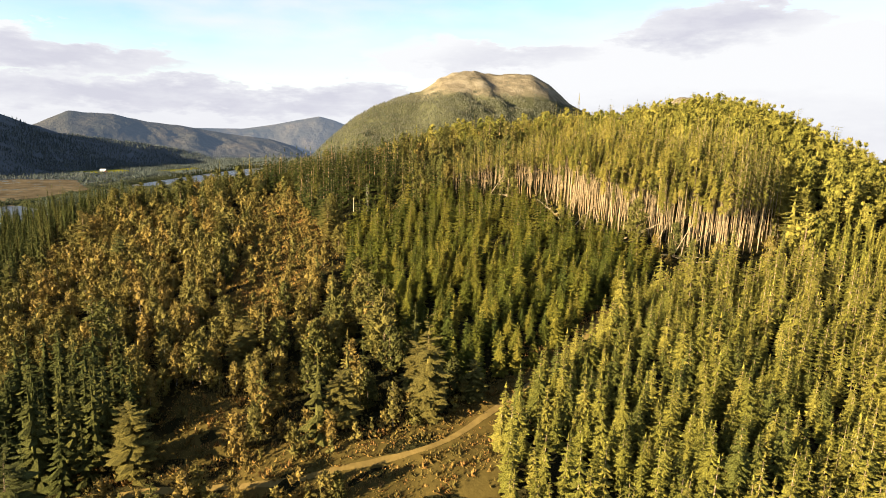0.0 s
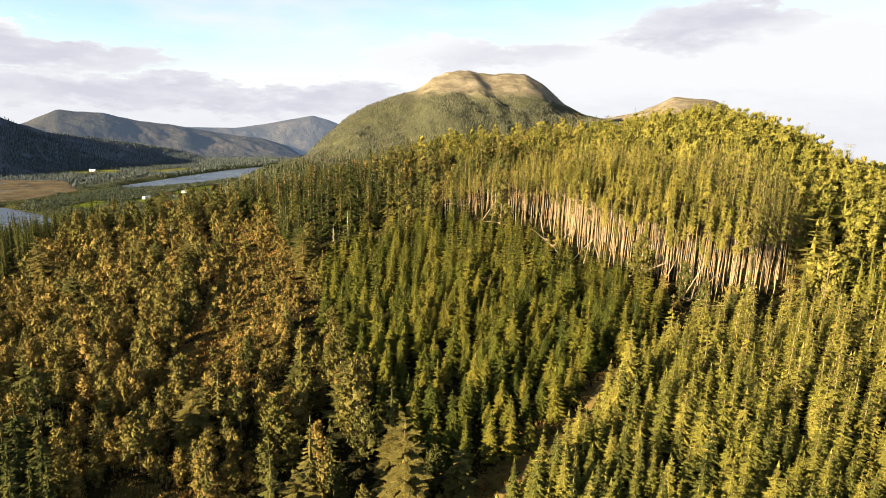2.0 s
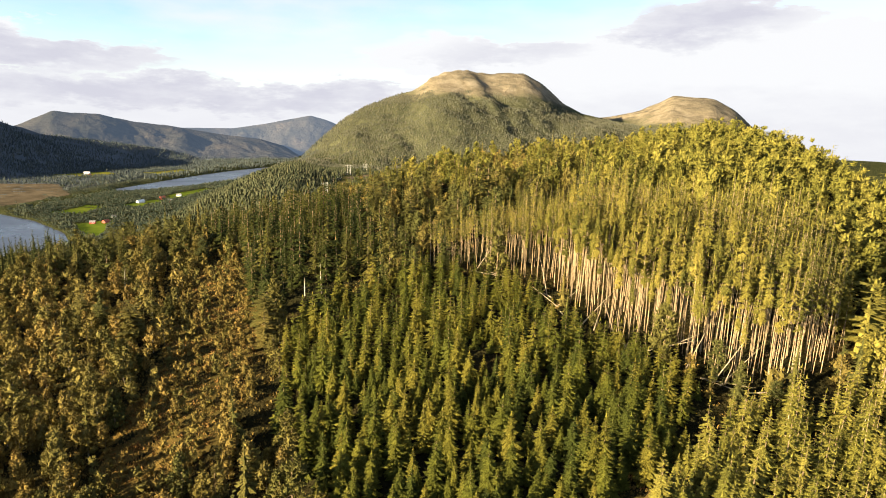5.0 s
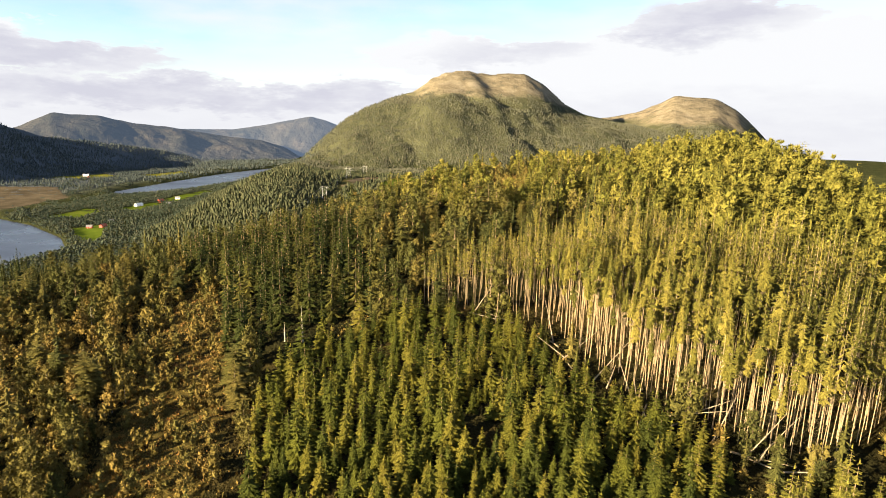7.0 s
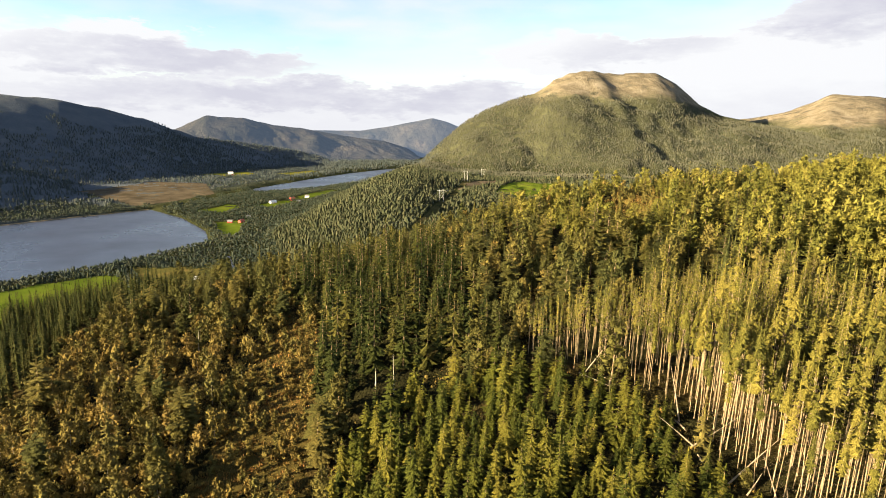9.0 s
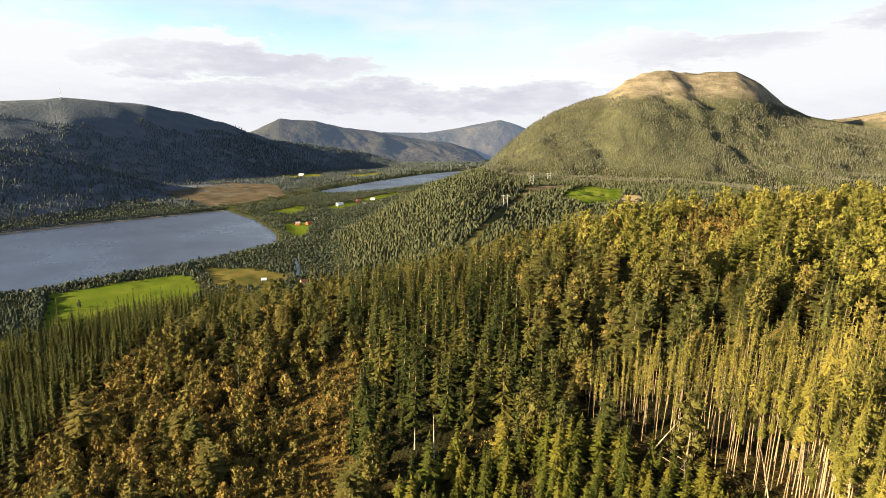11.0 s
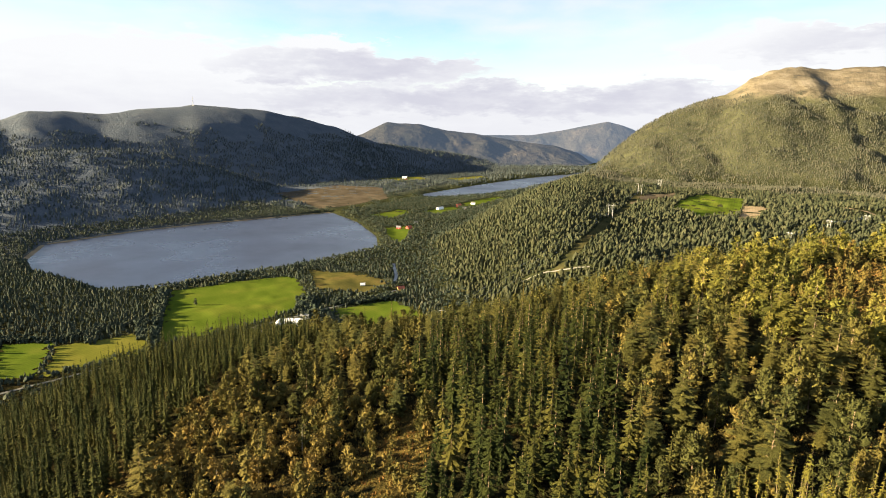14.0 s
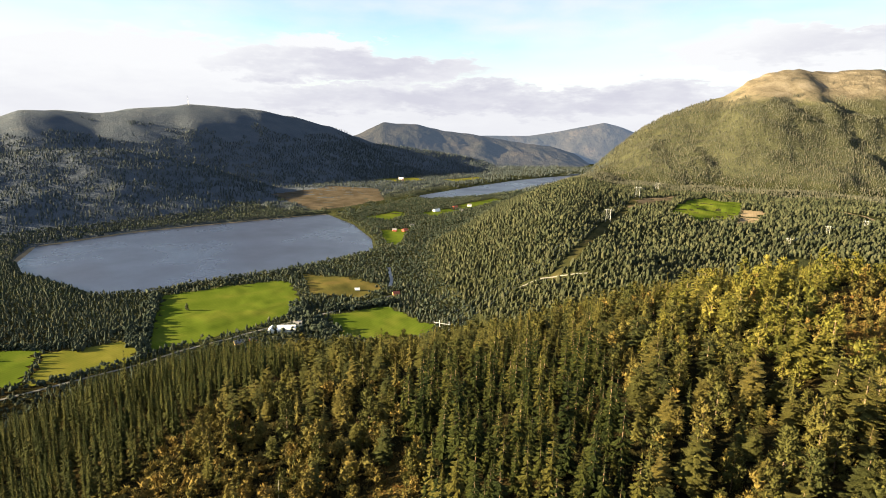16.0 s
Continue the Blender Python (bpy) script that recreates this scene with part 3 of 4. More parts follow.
def spruce_crown(rng, h, bare, width, tiers, per, droop=0.35, loose=0.15, power=0.8):
    """Branches in whorls round the stem: each a drooping, folded blade. Gives corners, triangles and the way that each corner faces."""
    v, t = [], []
    for i in range(tiers):
        k = i / (tiers - 1)
        level = h * (bare + (0.985 - bare) * k) + rng.normal(0, 0.012 * h)
        reach = width * (1 - k) ** power * min(1, 0.6 + 1.6 * k + 2 * (power > 0.7)) * rng.uniform(0.8, 1.15) + 0.05 * width
        n = max(3, round(per * (1 - 0.45 * k)))
        turn = rng.uniform(0, 6.283)
        for j in range(n):
            a = turn + 6.283 * j / n + rng.normal(0, 0.22)
            r = reach * rng.uniform(0.65, 1.25)
            c, s, w = math.cos(a), math.sin(a), r * 0.23 + 0.08
            z = level + rng.normal(0, loose * h * (0.985 - bare) / tiers)
            up = 0.12 * r if k > 0.75 else 0.0
            drop = droop * r * rng.uniform(0.7, 1.3)
            b = len(v)
            v += [(0, 0, z + 0.10 * r), (0.62 * r * c - w * s, 0.62 * r * s + w * c, z - 0.75 * drop + up), (r * c, r * s, z - 0.8 * drop + up * 1.5), (0.62 * r * c + w * s, 0.62 * r * s - w * c, z - 0.75 * drop + up)]
            t += [(b, b + 2, b + 1), (b, b + 3, b + 2)]
    b = len(v)
    s = 0.05 * width + 0.06
    v += [(0, 0, h * 1.02), (s, 0, h * 0.93), (-s * 0.5, s * 0.87, h * 0.93), (-s * 0.5, -s * 0.87, h * 0.93)]
    t += [(b, b + 1, b + 2), (b, b + 2, b + 3), (b, b + 3, b + 1)]
    v, t = np.array(v), np.array(t)
    n = unit(v * (1, 1, 0)) + (0, 0, 0.27) + rng.normal(0, 0.12, v.shape)
    # the root of a blade faces as its tip does
    n[0:b:4] = n[2:b:4] * (0.7, 0.7, 1.3)
    return v, t, unit(n)


def tiered_crown(rng, h, bare, width, tiers, per):
    """For trees far off: a few ragged skirts one above another."""
    v, t = [], []
    for i in range(tiers):
        k = i / tiers
        z0 = h * (bare + (1 - bare) * k)
        z1 = min(h, z0 + h * (1 - bare) * (1.55 / tiers))
        r = width * (1 - k) ** 0.8
        b = len(v)
        v.append((rng.normal(0, 0.04 * h) * 0.3, rng.normal(0, 0.04 * h) * 0.3, z1 if i < tiers - 1 else h))
        for j in range(per):
            a = 6.283 * (j + 0.5 * (i % 2)) / per + rng.normal(0, 0.2)
            q = r * rng.uniform(0.65, 1.25)
            v.append((q * math.cos(a), q * math.sin(a), z0 - rng.uniform(0, 0.07) * h))
        t += [(b, b + 1 + j, b + 1 + (j + 1) % per) for j in range(per)]
    v = np.array(v)
    return v, np.array(t), unit(unit(v * (1, 1, 0)) + (0, 0, 0.35))


def cored_crown(rng, h, bare, width, tiers, per, droop=0.3, loose=0.5, power=0.8):
    """Whorls of branches round a dense dark inside."""
    v, t = [(0, 0, h * 0.9)], []
    for j in range(6):
        q = width * 0.3 * rng.uniform(0.8, 1.2)
        v.append((q * math.cos(1.047 * j), q * math.sin(1.047 * j), h * (bare + 0.02)))
        t.append((0, 1 + j, 1 + (j + 1) % 6))
    v = np.array(v)
    b = spruce_crown(rng, h, bare, width, tiers, per, droop, loose, power)
    return np.concatenate([v, b[0]]), np.concatenate([np.array(t), b[1] + len(v)]), np.concatenate([unit(unit(v * (1, 1, 0)) + (0, 0, 0.2)), b[2]])


def dome_crown(rng, h, width):
    """For trees far off: an uneven rounded crown, narrow at its foot."""
    v = [(rng.normal(0, 0.1 * width), rng.normal(0, 0.1 * width), h)]
    for k, (z, r) in enumerate(((0.6, 0.85), (0.12, 0.8))):
        for j in range(6):
            a = 1.047 * (j + 0.5 * k) + rng.normal(0, 0.2)
            q = width * r * rng.uniform(0.6, 1.25)
            v.append((q * math.cos(a), q * math.sin(a), h * (z + rng.uniform(-0.12, 0.12))))
    t = [(0, 1 + j, 1 + (j + 1) % 6) for j in range(6)]
    for j in range(6):
        p, q, b, d = 1 + j, 1 + (j + 1) % 6, 7 + j, 7 + (j + 5) % 6
        t += [(p, d, b), (p, b, q)]
    v = np.array(v)
    return v, np.array(t), unit(unit(v * (1, 1, 0)) + (0, 0, 0.5) * (v[:, 2:] / h > 0.5))


def round_shape(level):
    """Corners and triangles of a ball of 20, 80 or 320 triangles, from which clumps are shaped."""
    bm = bmesh.new()
    bmesh.ops.create_icosphere(bm, subdivisions=level, radius=1)
    v, t = np.array([p.co[:] for p in bm.verts]), np.array([[p.index for p in f.verts] for f in bm.faces])
    bm.free()
    return v, t


BALLS = {level: round_shape(level) for level in (1, 2)}


def leafy_crown(rng, h, bare, width, clumps, leaves, size, flat=0.7, point=0.0, core=0.8, mass=1.0, level=1, open_to=0.85):
    """A loose crown: lumpy masses of leaves at the ends of its limbs, with gaps between, each fringed with single sprays.
    point: how much it narrows to its top."""
    v, n, t, base = [], [], [], 0
    ball, faces = BALLS[level]
    middle = np.array((0, 0, h * (0.5 * bare + 0.42)))
    turn = rng.uniform(0, 6.283)
    for i in range(clumps):
        k = (i + rng.uniform(0, 1)) / clumps
        z = h * (bare + (0.93 - bare) * k)
        env = width * ((1 - point) * math.sin(math.pi * min(0.95, 0.25 + 0.68 * k)) ** 0.7 + point * (1 - k) ** 0.75)
        turn += 2.4 + rng.normal(0, 0.4)
        q = env * rng.uniform(0.4, 1.0) * open_to
        c = np.array((q * math.cos(turn), q * math.sin(turn), z))
        rad = (0.20 * width + 0.26 * env) * rng.uniform(0.75, 1.25) * mass
        squash = np.array((1, 1, flat * rng.uniform(0.8, 1.2)))
        # the mass itself, very uneven
        lump = ball * (1 + 0.24 * rng.normal(0, 1, (len(ball), 1)).clip(-1.6, 1.4)) * core
        p = c + lump * rad * squash
        v.append(p)
        n.append(unit(0.5 * ball + 0.8 * unit((p - middle) * (1, 1, 0.7)) + (0, 0, 0.1) + rng.normal(0, 0.3, p.shape)))
        t.append(faces + base)
        base += len(p)
        # its fringe
        d = unit(rng.normal(0, 1, (leaves, 3)) + (0, 0, 0.25))
        p = c + d * rad * rng.uniform(0.7, 1.08, (leaves, 1)) * squash
        facing = unit(0.5 * d + 0.8 * unit((p - middle) * (1, 1, 0.7)) + (0, 0, 0.1) + rng.normal(0, 0.32, (leaves, 3)))
        lie = unit(d + rng.normal(0, 0.4, (leaves, 3)))
        u = unit(0.9 * d + (0, 0, 0.6) + rng.normal(0, 0.5, (leaves, 3)))
        w = unit(np.cross(lie, u))
        s = size * rng.uniform(0.6, 1.3, (leaves, 1))
        v.append(np.stack([p + u * s * 1.3, p - u * s * 0.7 + w * s * 0.6, p - u * s * 0.7 - w * s * 0.6], 1).reshape(-1, 3))
        n.append(np.repeat(facing, 3, axis=0))
        t.append(np.arange(3 * leaves).reshape(-1, 3) + base)
        base += 3 * leaves
    return np.concatenate(v), np.concatenate(t), np.concatenate(n)


def tuft(rng, h, width, blades, size):
    """A low plant: sprays that lean outwards from one foot."""
    a, r = rng.uniform(0, 6.283, blades), width * np.sqrt(rng.uniform(0, 1, blades))
    out = np.stack([np.cos(a), np.sin(a), 0 * a], -1)
    side = np.stack([-np.sin(a), np.cos(a), 0 * a], -1)
    foot = out * r[:, None]
    top = foot + out * (0.25 * h) + np.outer(h * (1.05 - 0.6 * r / width) * rng.uniform(0.6, 1.1, blades), (0, 0, 1))
    v = np.stack([foot - side * size, foot + side * size, top + side * rng.normal(0, 0.4 * size, (blades, 1))], 1).reshape(-1, 3)
    n = np.repeat(unit(0.6 * out + (0, 0, 0.7) + rng.normal(0, 0.3, (blades, 3))), 3, axis=0)
    return v, np.arange(3 * blades).reshape(-1, 3), n


def stem(rng, h, radius, sides=6, bend=0.0, parts=4, limbs=0, reach=1.0, bare=0.4, twig=0.03):
    """A tapered trunk, slightly bent, with limbs."""
    v, t, out = [], [], []

    def tube(points, radii, n):
        b = len(v)
        for p, r in zip(points, radii):
            for j in range(n):
                a = 6.283 * j / n
                v.append((p[0] + r * math.cos(a), p[1] + r * math.sin(a), p[2]))
                out.append((math.cos(a), math.sin(a), 0.05))
        for i in range(len(points) - 1):
            for j in range(n):
                p, q = b + i * n + j, b + i * n + (j + 1) % n
                t.extend([(p, q, q + n), (p, q + n, p + n)])

    ba = rng.uniform(0, 6.283)
    line = [(bend * h * math.sin(2.5 * k) * math.cos(ba), bend * h * math.sin(2.5 * k) * math.sin(ba), -0.6 + (h + 0.6) * k) for k in np.linspace(0, 1, parts + 1)]
    tube(line, [radius * (1 - 0.85 * k) for k in np.linspace(0, 1, parts + 1)], sides)
    for _ in range(limbs):
        k = rng.uniform(bare, 0.92)
        i = min(parts - 1, int(k * parts))
        f = k * parts - i
        p = [line[i][c] * (1 - f) + line[i + 1][c] * f for c in range(3)]
        a, r = rng.uniform(0, 6.283), reach * rng.uniform(0.5, 1) * (1.1 - k)
        q = (p[0] + r * math.cos(a), p[1] + r * math.sin(a), p[2] + r * rng.uniform(-0.1, 0.9) * (1 if twig > 0.02 else -0.4))
        tube([p, q], [twig, twig * 0.4], 3)
    return np.array(v), np.array(t), unit(out)


HEIGHT = {"young": 7.0, "spruce": 7.6, "spruce_mid": 9.6, "slim": 10.5, "tall": 22.5, "pine": 6.9, "pine_mid": 7.0, "birch": 6.0, "birch_mid": 6.5, "far_spruce": 9.0, "heather": 0.7, "far_leafy": 8.5, "distant": 9.0}


def variants(kind, count, fine, seed):
    rng, out = np.random.default_rng(seed), []
    none = (np.zeros((0, 3)), np.zeros((0, 3), int), np.zeros((0, 3)))
    for _ in range(count):
        h = HEIGHT[kind] * rng.uniform(0.8, 1.2)
        if kind == "young":
            out.append((spruce_crown(rng, h, 0.03, 1.8, 17 if fine else 13, 12 if fine else 9, 0.25), stem(rng, h * 0.88, 0.07, 5 if fine else 3, 0, 2)))
        elif kind == "spruce":
            out.append((spruce_crown(rng, h, 0.06, 1.55, 19 if fine else 13, 11 if fine else 8, 0.28, 0.25), stem(rng, h * 0.88, 0.11, 5 if fine else 3, 0.004, 2)))
        elif kind == "spruce_mid":
            out.append((cored_crown(rng, h, 0.03, 2.0, 12, 8, 0.3, 0.6), none))
        elif kind == "slim":
            out.append((cored_crown(rng, h, 0.03, 1.35, 15, 7, 0.4, 0.5, 0.7), none))
        elif kind == "tall":
            h = HEIGHT[kind] * rng.uniform(0.88, 1.12)
            bare = rng.uniform(0.48, 0.76)
            out.append((spruce_crown(rng, h, bare, 1.2, 24 if fine else 15, 8 if fine else 6, 0.5, 0.5, 0.7), stem(rng, h * 0.92, 0.095, 5, 0.014, 4, 56 if fine else 14, 1.4, 0.08, 0.018)))
        elif kind == "pine":
            trunk = stem(rng, h * 0.93, 0.13, 5 if fine else 3, 0.03, 4, 8 if fine else 0, 1.6, 0.3, 0.04)
            if rng.uniform() < 0.4:
                crown = cored_crown(rng, h, 0.08, 2.1, 18 if fine else 13, 14 if fine else 12, 0.0, 1.8, rng.uniform(0.36, 0.56))
            else:
                crown = leafy_crown(rng, h, 0.08, 2.25, 16 if fine else 11, 52 if fine else 36, 0.20 if fine else 0.27, 0.9, rng.uniform(0.3, 0.7), 0.55, 0.95, 1, 0.7)
            out.append((crown, trunk))
        elif kind == "pine_mid":
            if rng.uniform() < 0.45:
                out.append((cored_crown(rng, h, 0.05, 2.1, 10, 10, 0.0, 1.6, rng.uniform(0.36, 0.56)), none))
            else:
                out.append((leafy_crown(rng, h, 0.05, 2.2, 6, 28, 0.36, 0.9, rng.uniform(0.3, 0.7), 0.6, 1.15, 1, 0.6), none))
        elif kind == "birch":
            out.append((leafy_crown(rng, h, 0.14, 1.7, 11 if fine else 8, 64 if fine else 34, 0.17 if fine else 0.24, 1.15, 0.25, 0.55, 1.2, 1, 0.66), stem(rng, h * 0.95, 0.065, 5 if fine else 3, 0.05, 4, 7 if fine else 0, 1.3, 0.25, 0.025)))
        elif kind == "birch_mid":
            out.append((leafy_crown(rng, h, 0.08, 1.75, 4, 28, 0.36, 1.15, 0.25, 0.62, 1.4, 1, 0.6), none))
        elif kind == "far_spruce":
            out.append((tiered_crown(rng, h, 0.02, 2.4, 2, 6) if rng.uniform() < 0.4 else dome_crown(rng, h * 0.85, 2.5), none))
        elif kind == "heather":
            out.append((tuft(rng, h, 0.8, 18, 0.17), none))
        elif kind == "far_leafy":
            out.append((leafy_crown(rng, h, 0.05, 3.3, 1, 8, 1.1, 1.0, 0, 0.8, 2.1, 1, 0.3), none))
        elif kind == "distant":
            out.append((tiered_crown(rng, h, 0.0, 2.2, 1, 4), none))
    return out


LOOKS = {"slim": ("dark", "bark"), "spruce_mid": ("spruce", "bark"), "pine_mid": ("pine", "bark"), "birch_mid": ("birch", "birch_bark"), "young": ("young", "bark"), "spruce": ("spruce", "bark"), "tall": ("tall", "pale_bark"), "pine": ("pine", "bark"), "birch": ("birch", "birch_bark"),
         "heather": ("heather", "bark"), "far_leafy": ("meadow_tree", "bark"), "far_spruce": ("spruce", "bark"), "distant": ("spruce", "bark")}


def wood(name, kind, spots, seed, label, count=6, foliage_key=None, tone=(0.0, 1.0)):
    """Many trees in one mesh: spots are x, y, size."""
    rng = np.random.default_rng(seed)
    shapes = variants(kind, count, False, seed)
    pick = rng.integers(0, count, len(spots))
    z = land(spots[:, 0], spots[:, 1])
    V, T, S, C, N, base = [], [], [], [], [], 0
    for k, (crown, trunk) in enumerate(shapes):
        at = np.where(pick == k)[0]
        if not len(at):
            continue
        a = rng.uniform(0, 6.283, len(at))
        size = spots[at, 2]
        tint = np.clip(rng.uniform(*tone, len(at)), 0, 1)
        lean = rng.normal(0, 0.02, (len(at), 2))
        for slot, (v, t, n) in enumerate((crown, trunk)):
            if not len(v):
                continue
            c, s = np.cos(a)[:, None], np.sin(a)[:, None]
            wide = size[:, None] * rng.uniform(0.88, 1.12, len(at))[:, None]
            x = (v[:, 0] * c - v[:, 1] * s) * wide + lean[:, :1] * v[:, 2] + spots[at, 0][:, None]
            y = (v[:, 0] * s + v[:, 1] * c) * wide + lean[:, 1:] * v[:, 2] + spots[at, 1][:, None]
            zz = v[:, 2] * size[:, None] + z[at][:, None] - 0.15
            V.append(np.stack([x, y, zz], -1).reshape(-1, 3))
            N.append(np.stack([n[:, 0] * c - n[:, 1] * s, n[:, 0] * s + n[:, 1] * c, np.broadcast_to(n[:, 2], x.shape)], -1).reshape(-1, 3))
            T.append((t[None] + (np.arange(len(at)) * len(v))[:, None, None] + base).reshape(-1, 3))
            S.append(np.full(len(at) * len(t), slot))
            C.append(np.repeat(tint, len(v)))
            base += len(at) * len(v)
    leaf, bark_key = LOOKS[kind]
    ob = joined(name, np.concatenate(V), np.concatenate(T), [mat[(foliage_key or leaf) + "_wood"], mat[bark_key]], np.concatenate(S), np.concatenate(C), normals=np.concatenate(N))
    return tagged(ob, label, "wood", kind="stuff")


def single_trees(name, kind, spots, seed, label, group, count=7, foliage_key=None):
    """Trees that stand as things of their own, each with trunk and crown."""
    rng = np.random.default_rng(seed)
    leaf, bark_key = LOOKS[kind]
    firsts = []
    for crown, trunk in variants(kind, count, True, seed + 1):
        top = new(name)
        tagged(top, label, "tree", group)
        for part_name, (v, t, n), m in (("trunk", trunk, mat[bark_key]), ("crown", crown, mat[foliage_key or leaf])):
            ob = joined(part_name, v, t, [m], normals=n)
            ob.parent = top
        firsts.append(top)
    z = land(spots[:, 0], spots[:, 1])
    for i, (x, y, size) in enumerate(spots):
        m = pose(x, y, z[i] - 0.15, rng.normal(0, 1.2), rng.normal(0, 1.2), rng.uniform(0, 360))
        tree = firsts[i] if i < count else firsts[rng.integers(0, count)]
        ob = tree if i < count else copy_thing(tree, m)
        ob.matrix_basis = m @ Matrix.Diagonal((size, size, size * rng.uniform(0.95, 1.06), 1))


def scatter(box, step, seed, keep, spread=0.25, size=1.0, jitter=0.42):
    """Uneven planting over a box of the plan, where keep() allows it."""
    rng = np.random.default_rng(seed)
    gx, gy = np.meshgrid(np.arange(box[0], box[2], step), np.arange(box[1], box[3], step))
    x = gx.ravel() + rng.uniform(-jitter, jitter, gx.size) * step
    y = gy.ravel() + rng.uniform(-jitter, jitter, gx.size) * step
    ok = keep(x, y)
    x, y = x[ok], y[ok]
    return np.stack([x, y, size * np.clip(np.exp(rng.normal(0, spread * 0.7, len(x))), 0.42, 1.5)], -1)


# ---- woods on the hill, by stand ----
YOUNG_STAND = [(-32, 176), (-20, 190), (-4, 198), (16, 195), (29, 189), (34, 173), (44, 166), (54, 155), (58, 144), (47, 130), (36, 117), (29, 110), (20, 100), (10, 96), (1, 97), (-6, 104), (-15, 125), (-25, 143)]
TALL_STAND = [(3, 202), (10, 200), (22, 197), (34, 189), (37, 176), (45, 169), (52, 162), (58, 156), (66, 150), (74, 147), (84, 153), (96, 160), (102, 188), (90, 216), (60, 226), (25, 222), (2, 217)]
RIGHT_STAND = [(33, 114), (60, 140), (75, 146), (100, 150), (104, 165), (230, 165), (230, 10), (6, 10), (9, 84), (16, 93), (26, 104)]
HILLSIDE = [(97, 158), (100, 150), (104, 165), (230, 165), (230, 330), (180, 400), (120, 400), (95, 310), (92, 217), (104, 188)]
OPEN_STRIP = [(-76, 240), (-67, 196), (-57, 159), (-55, 133), (-41, 113), (-38, 130), (-32, 149), (-41, 185), (-60, 225)]
LOW_HEATH = [(-49, 91), (-46, 99), (-34, 95), (-30, 84), (-40, 77), (-48, 80)]
WEST_STAND = [(-128, 140), (-135, 185), (-142, 205), (-155, 240), (-150, 262), (-140, 284), (-200, 310), (-340, 340), (-360, 130), (-200, 90)]
CORNER_STAND = [(-82, 80), (-53, 75), (-50, 87), (-58, 100), (-78, 105)]
SNAG_GLADE = [(-36, 182), (-26, 178), (-18, 192), (-22, 198), (-34, 197)]
MID_STAND = [(-54, 212), (-66, 237), (-92, 262), (-88, 284), (-70, 300), (-45, 316), (-30, 280), (-20, 245), (-8, 222), (-2, 206), (-20, 202), (-36, 186), (-46, 188)]
TRACK = [(-60, 74), (-43, 75), (-24, 74), (-10, 78), (1, 81), (13, 93), (20, 99), (27, 107), (34, 117), (44, 126)]
EAST_HEATH = [(22, 352), (40, 385), (60, 350), (40, 305), (26, 307)]
POWER_CUT = [(-232, 1560), (-232, 1213), (-231, 990), (-243, 930)]
STREAM = [(-610, 1045), (-585, 1010), (-557, 975), (-535, 935)]
VALLEY_ROAD = [(-500, 900), (-516, 850), (-530, 790), (-552, 719), (-576, 638), (-583, 599), (-596, 553), (-606, 505), (-620, 463), (-642, 393), (-660, 330)]
SHELF_ROAD = [(-264, 1908), (-146, 1992), (5, 1817), (89, 1705), (181, 1546), (300, 1480)]
CUT_ROAD = [(-290, 915), (-263, 932), (-230, 936), (-192, 934)]
# outline, surface, label
FIELDS = [
    ([(-815, 699), (-716, 872), (-575, 764), (-590, 642), (-612, 569), (-632, 530)], "grass", "bright green mown meadow beside the lake"),
    ([(-529, 759), (-480, 838), (-358, 790), (-379, 726), (-462, 701)], "grass", "green meadow edged by trees below the hill"),
    ([(-791, 441), (-748, 477), (-662, 414), (-690, 380)], "grass", "small green meadow behind a hedge"),
    ([(-729, 474), (-676, 556), (-618, 517), (-634, 469), (-652, 414)], "dry_grass", "dry yellowish meadow between hedges"),
    ([(-842, 1356), (-796, 1437), (-701, 1217), (-748, 1240)], "grass", "green field below the farm houses"),
    ([(-716, 915), (-654, 930), (-545, 931), (-536, 855), (-618, 824)], "rough_meadow", "rough brown and yellow meadow with bushes"),
    ([(-1000, 1500), (-985, 1640), (-930, 1640), (-905, 1500)], "grass", "pale green field by the lake's end"),
    ([(-905, 1660), (-880, 1800), (-820, 1790), (-840, 1640)], "grass", "narrow green field beside farm houses"),
    ([(-880, 1850), (-850, 2120), (-800, 2100), (-815, 1830)], "grass", "long green field beside the far lake"),
    ([(-1620, 2430), (-1500, 2620), (-1380, 2560), (-1470, 2400)], "dry_grass", "pale field on the far valley floor"),
    ([(-1330, 2600), (-1260, 2850), (-1190, 2820), (-1240, 2580)], "dry_grass", "pale strip of field by the far lake"),
    ([(-1600, 1720), (-1585, 2090), (-1367, 2110), (-1165, 1850), (-1185, 1590), (-1210, 1530)], "moor", "brown boggy moor beyond the lake"),
    ([(-141, 1413), (-103, 1800), (-6, 1687), (-12, 1445), (-78, 1331)], "grass", "green hay field on the wooded shelf"),
    ([(-4, 1530), (40, 1506), (18, 1369), (-16, 1340)], "soil", "bare sandy soil at the edge of the field"),
    ([(-230, 1440), (-160, 1500), (-125, 1800), (-200, 1760)], "moor", "brown rough ground beside the hay field"),
]

# ---- fields, roads and the track ----
for outline, surface, label in FIELDS:
    draped("field", outline, 4.0, 0.35, mat[surface], label, "field")
for outline in (OPEN_STRIP, LOW_HEATH, EAST_HEATH, [(-30, 70), (-6, 66), (8, 70), (16, 92), (36, 112), (44, 124), (38, 122), (20, 106), (6, 92), (-8, 84), (-30, 82)]):
    draped("field", outline, 1.5, 0.05, mat["heath"], "ochre and rust brown heath of grass and bracken", "heath")
ribbon("track", TRACK, 1.2, 0.12, mat["track"], "worn yellow-brown track through the heather", "track", 1.5)
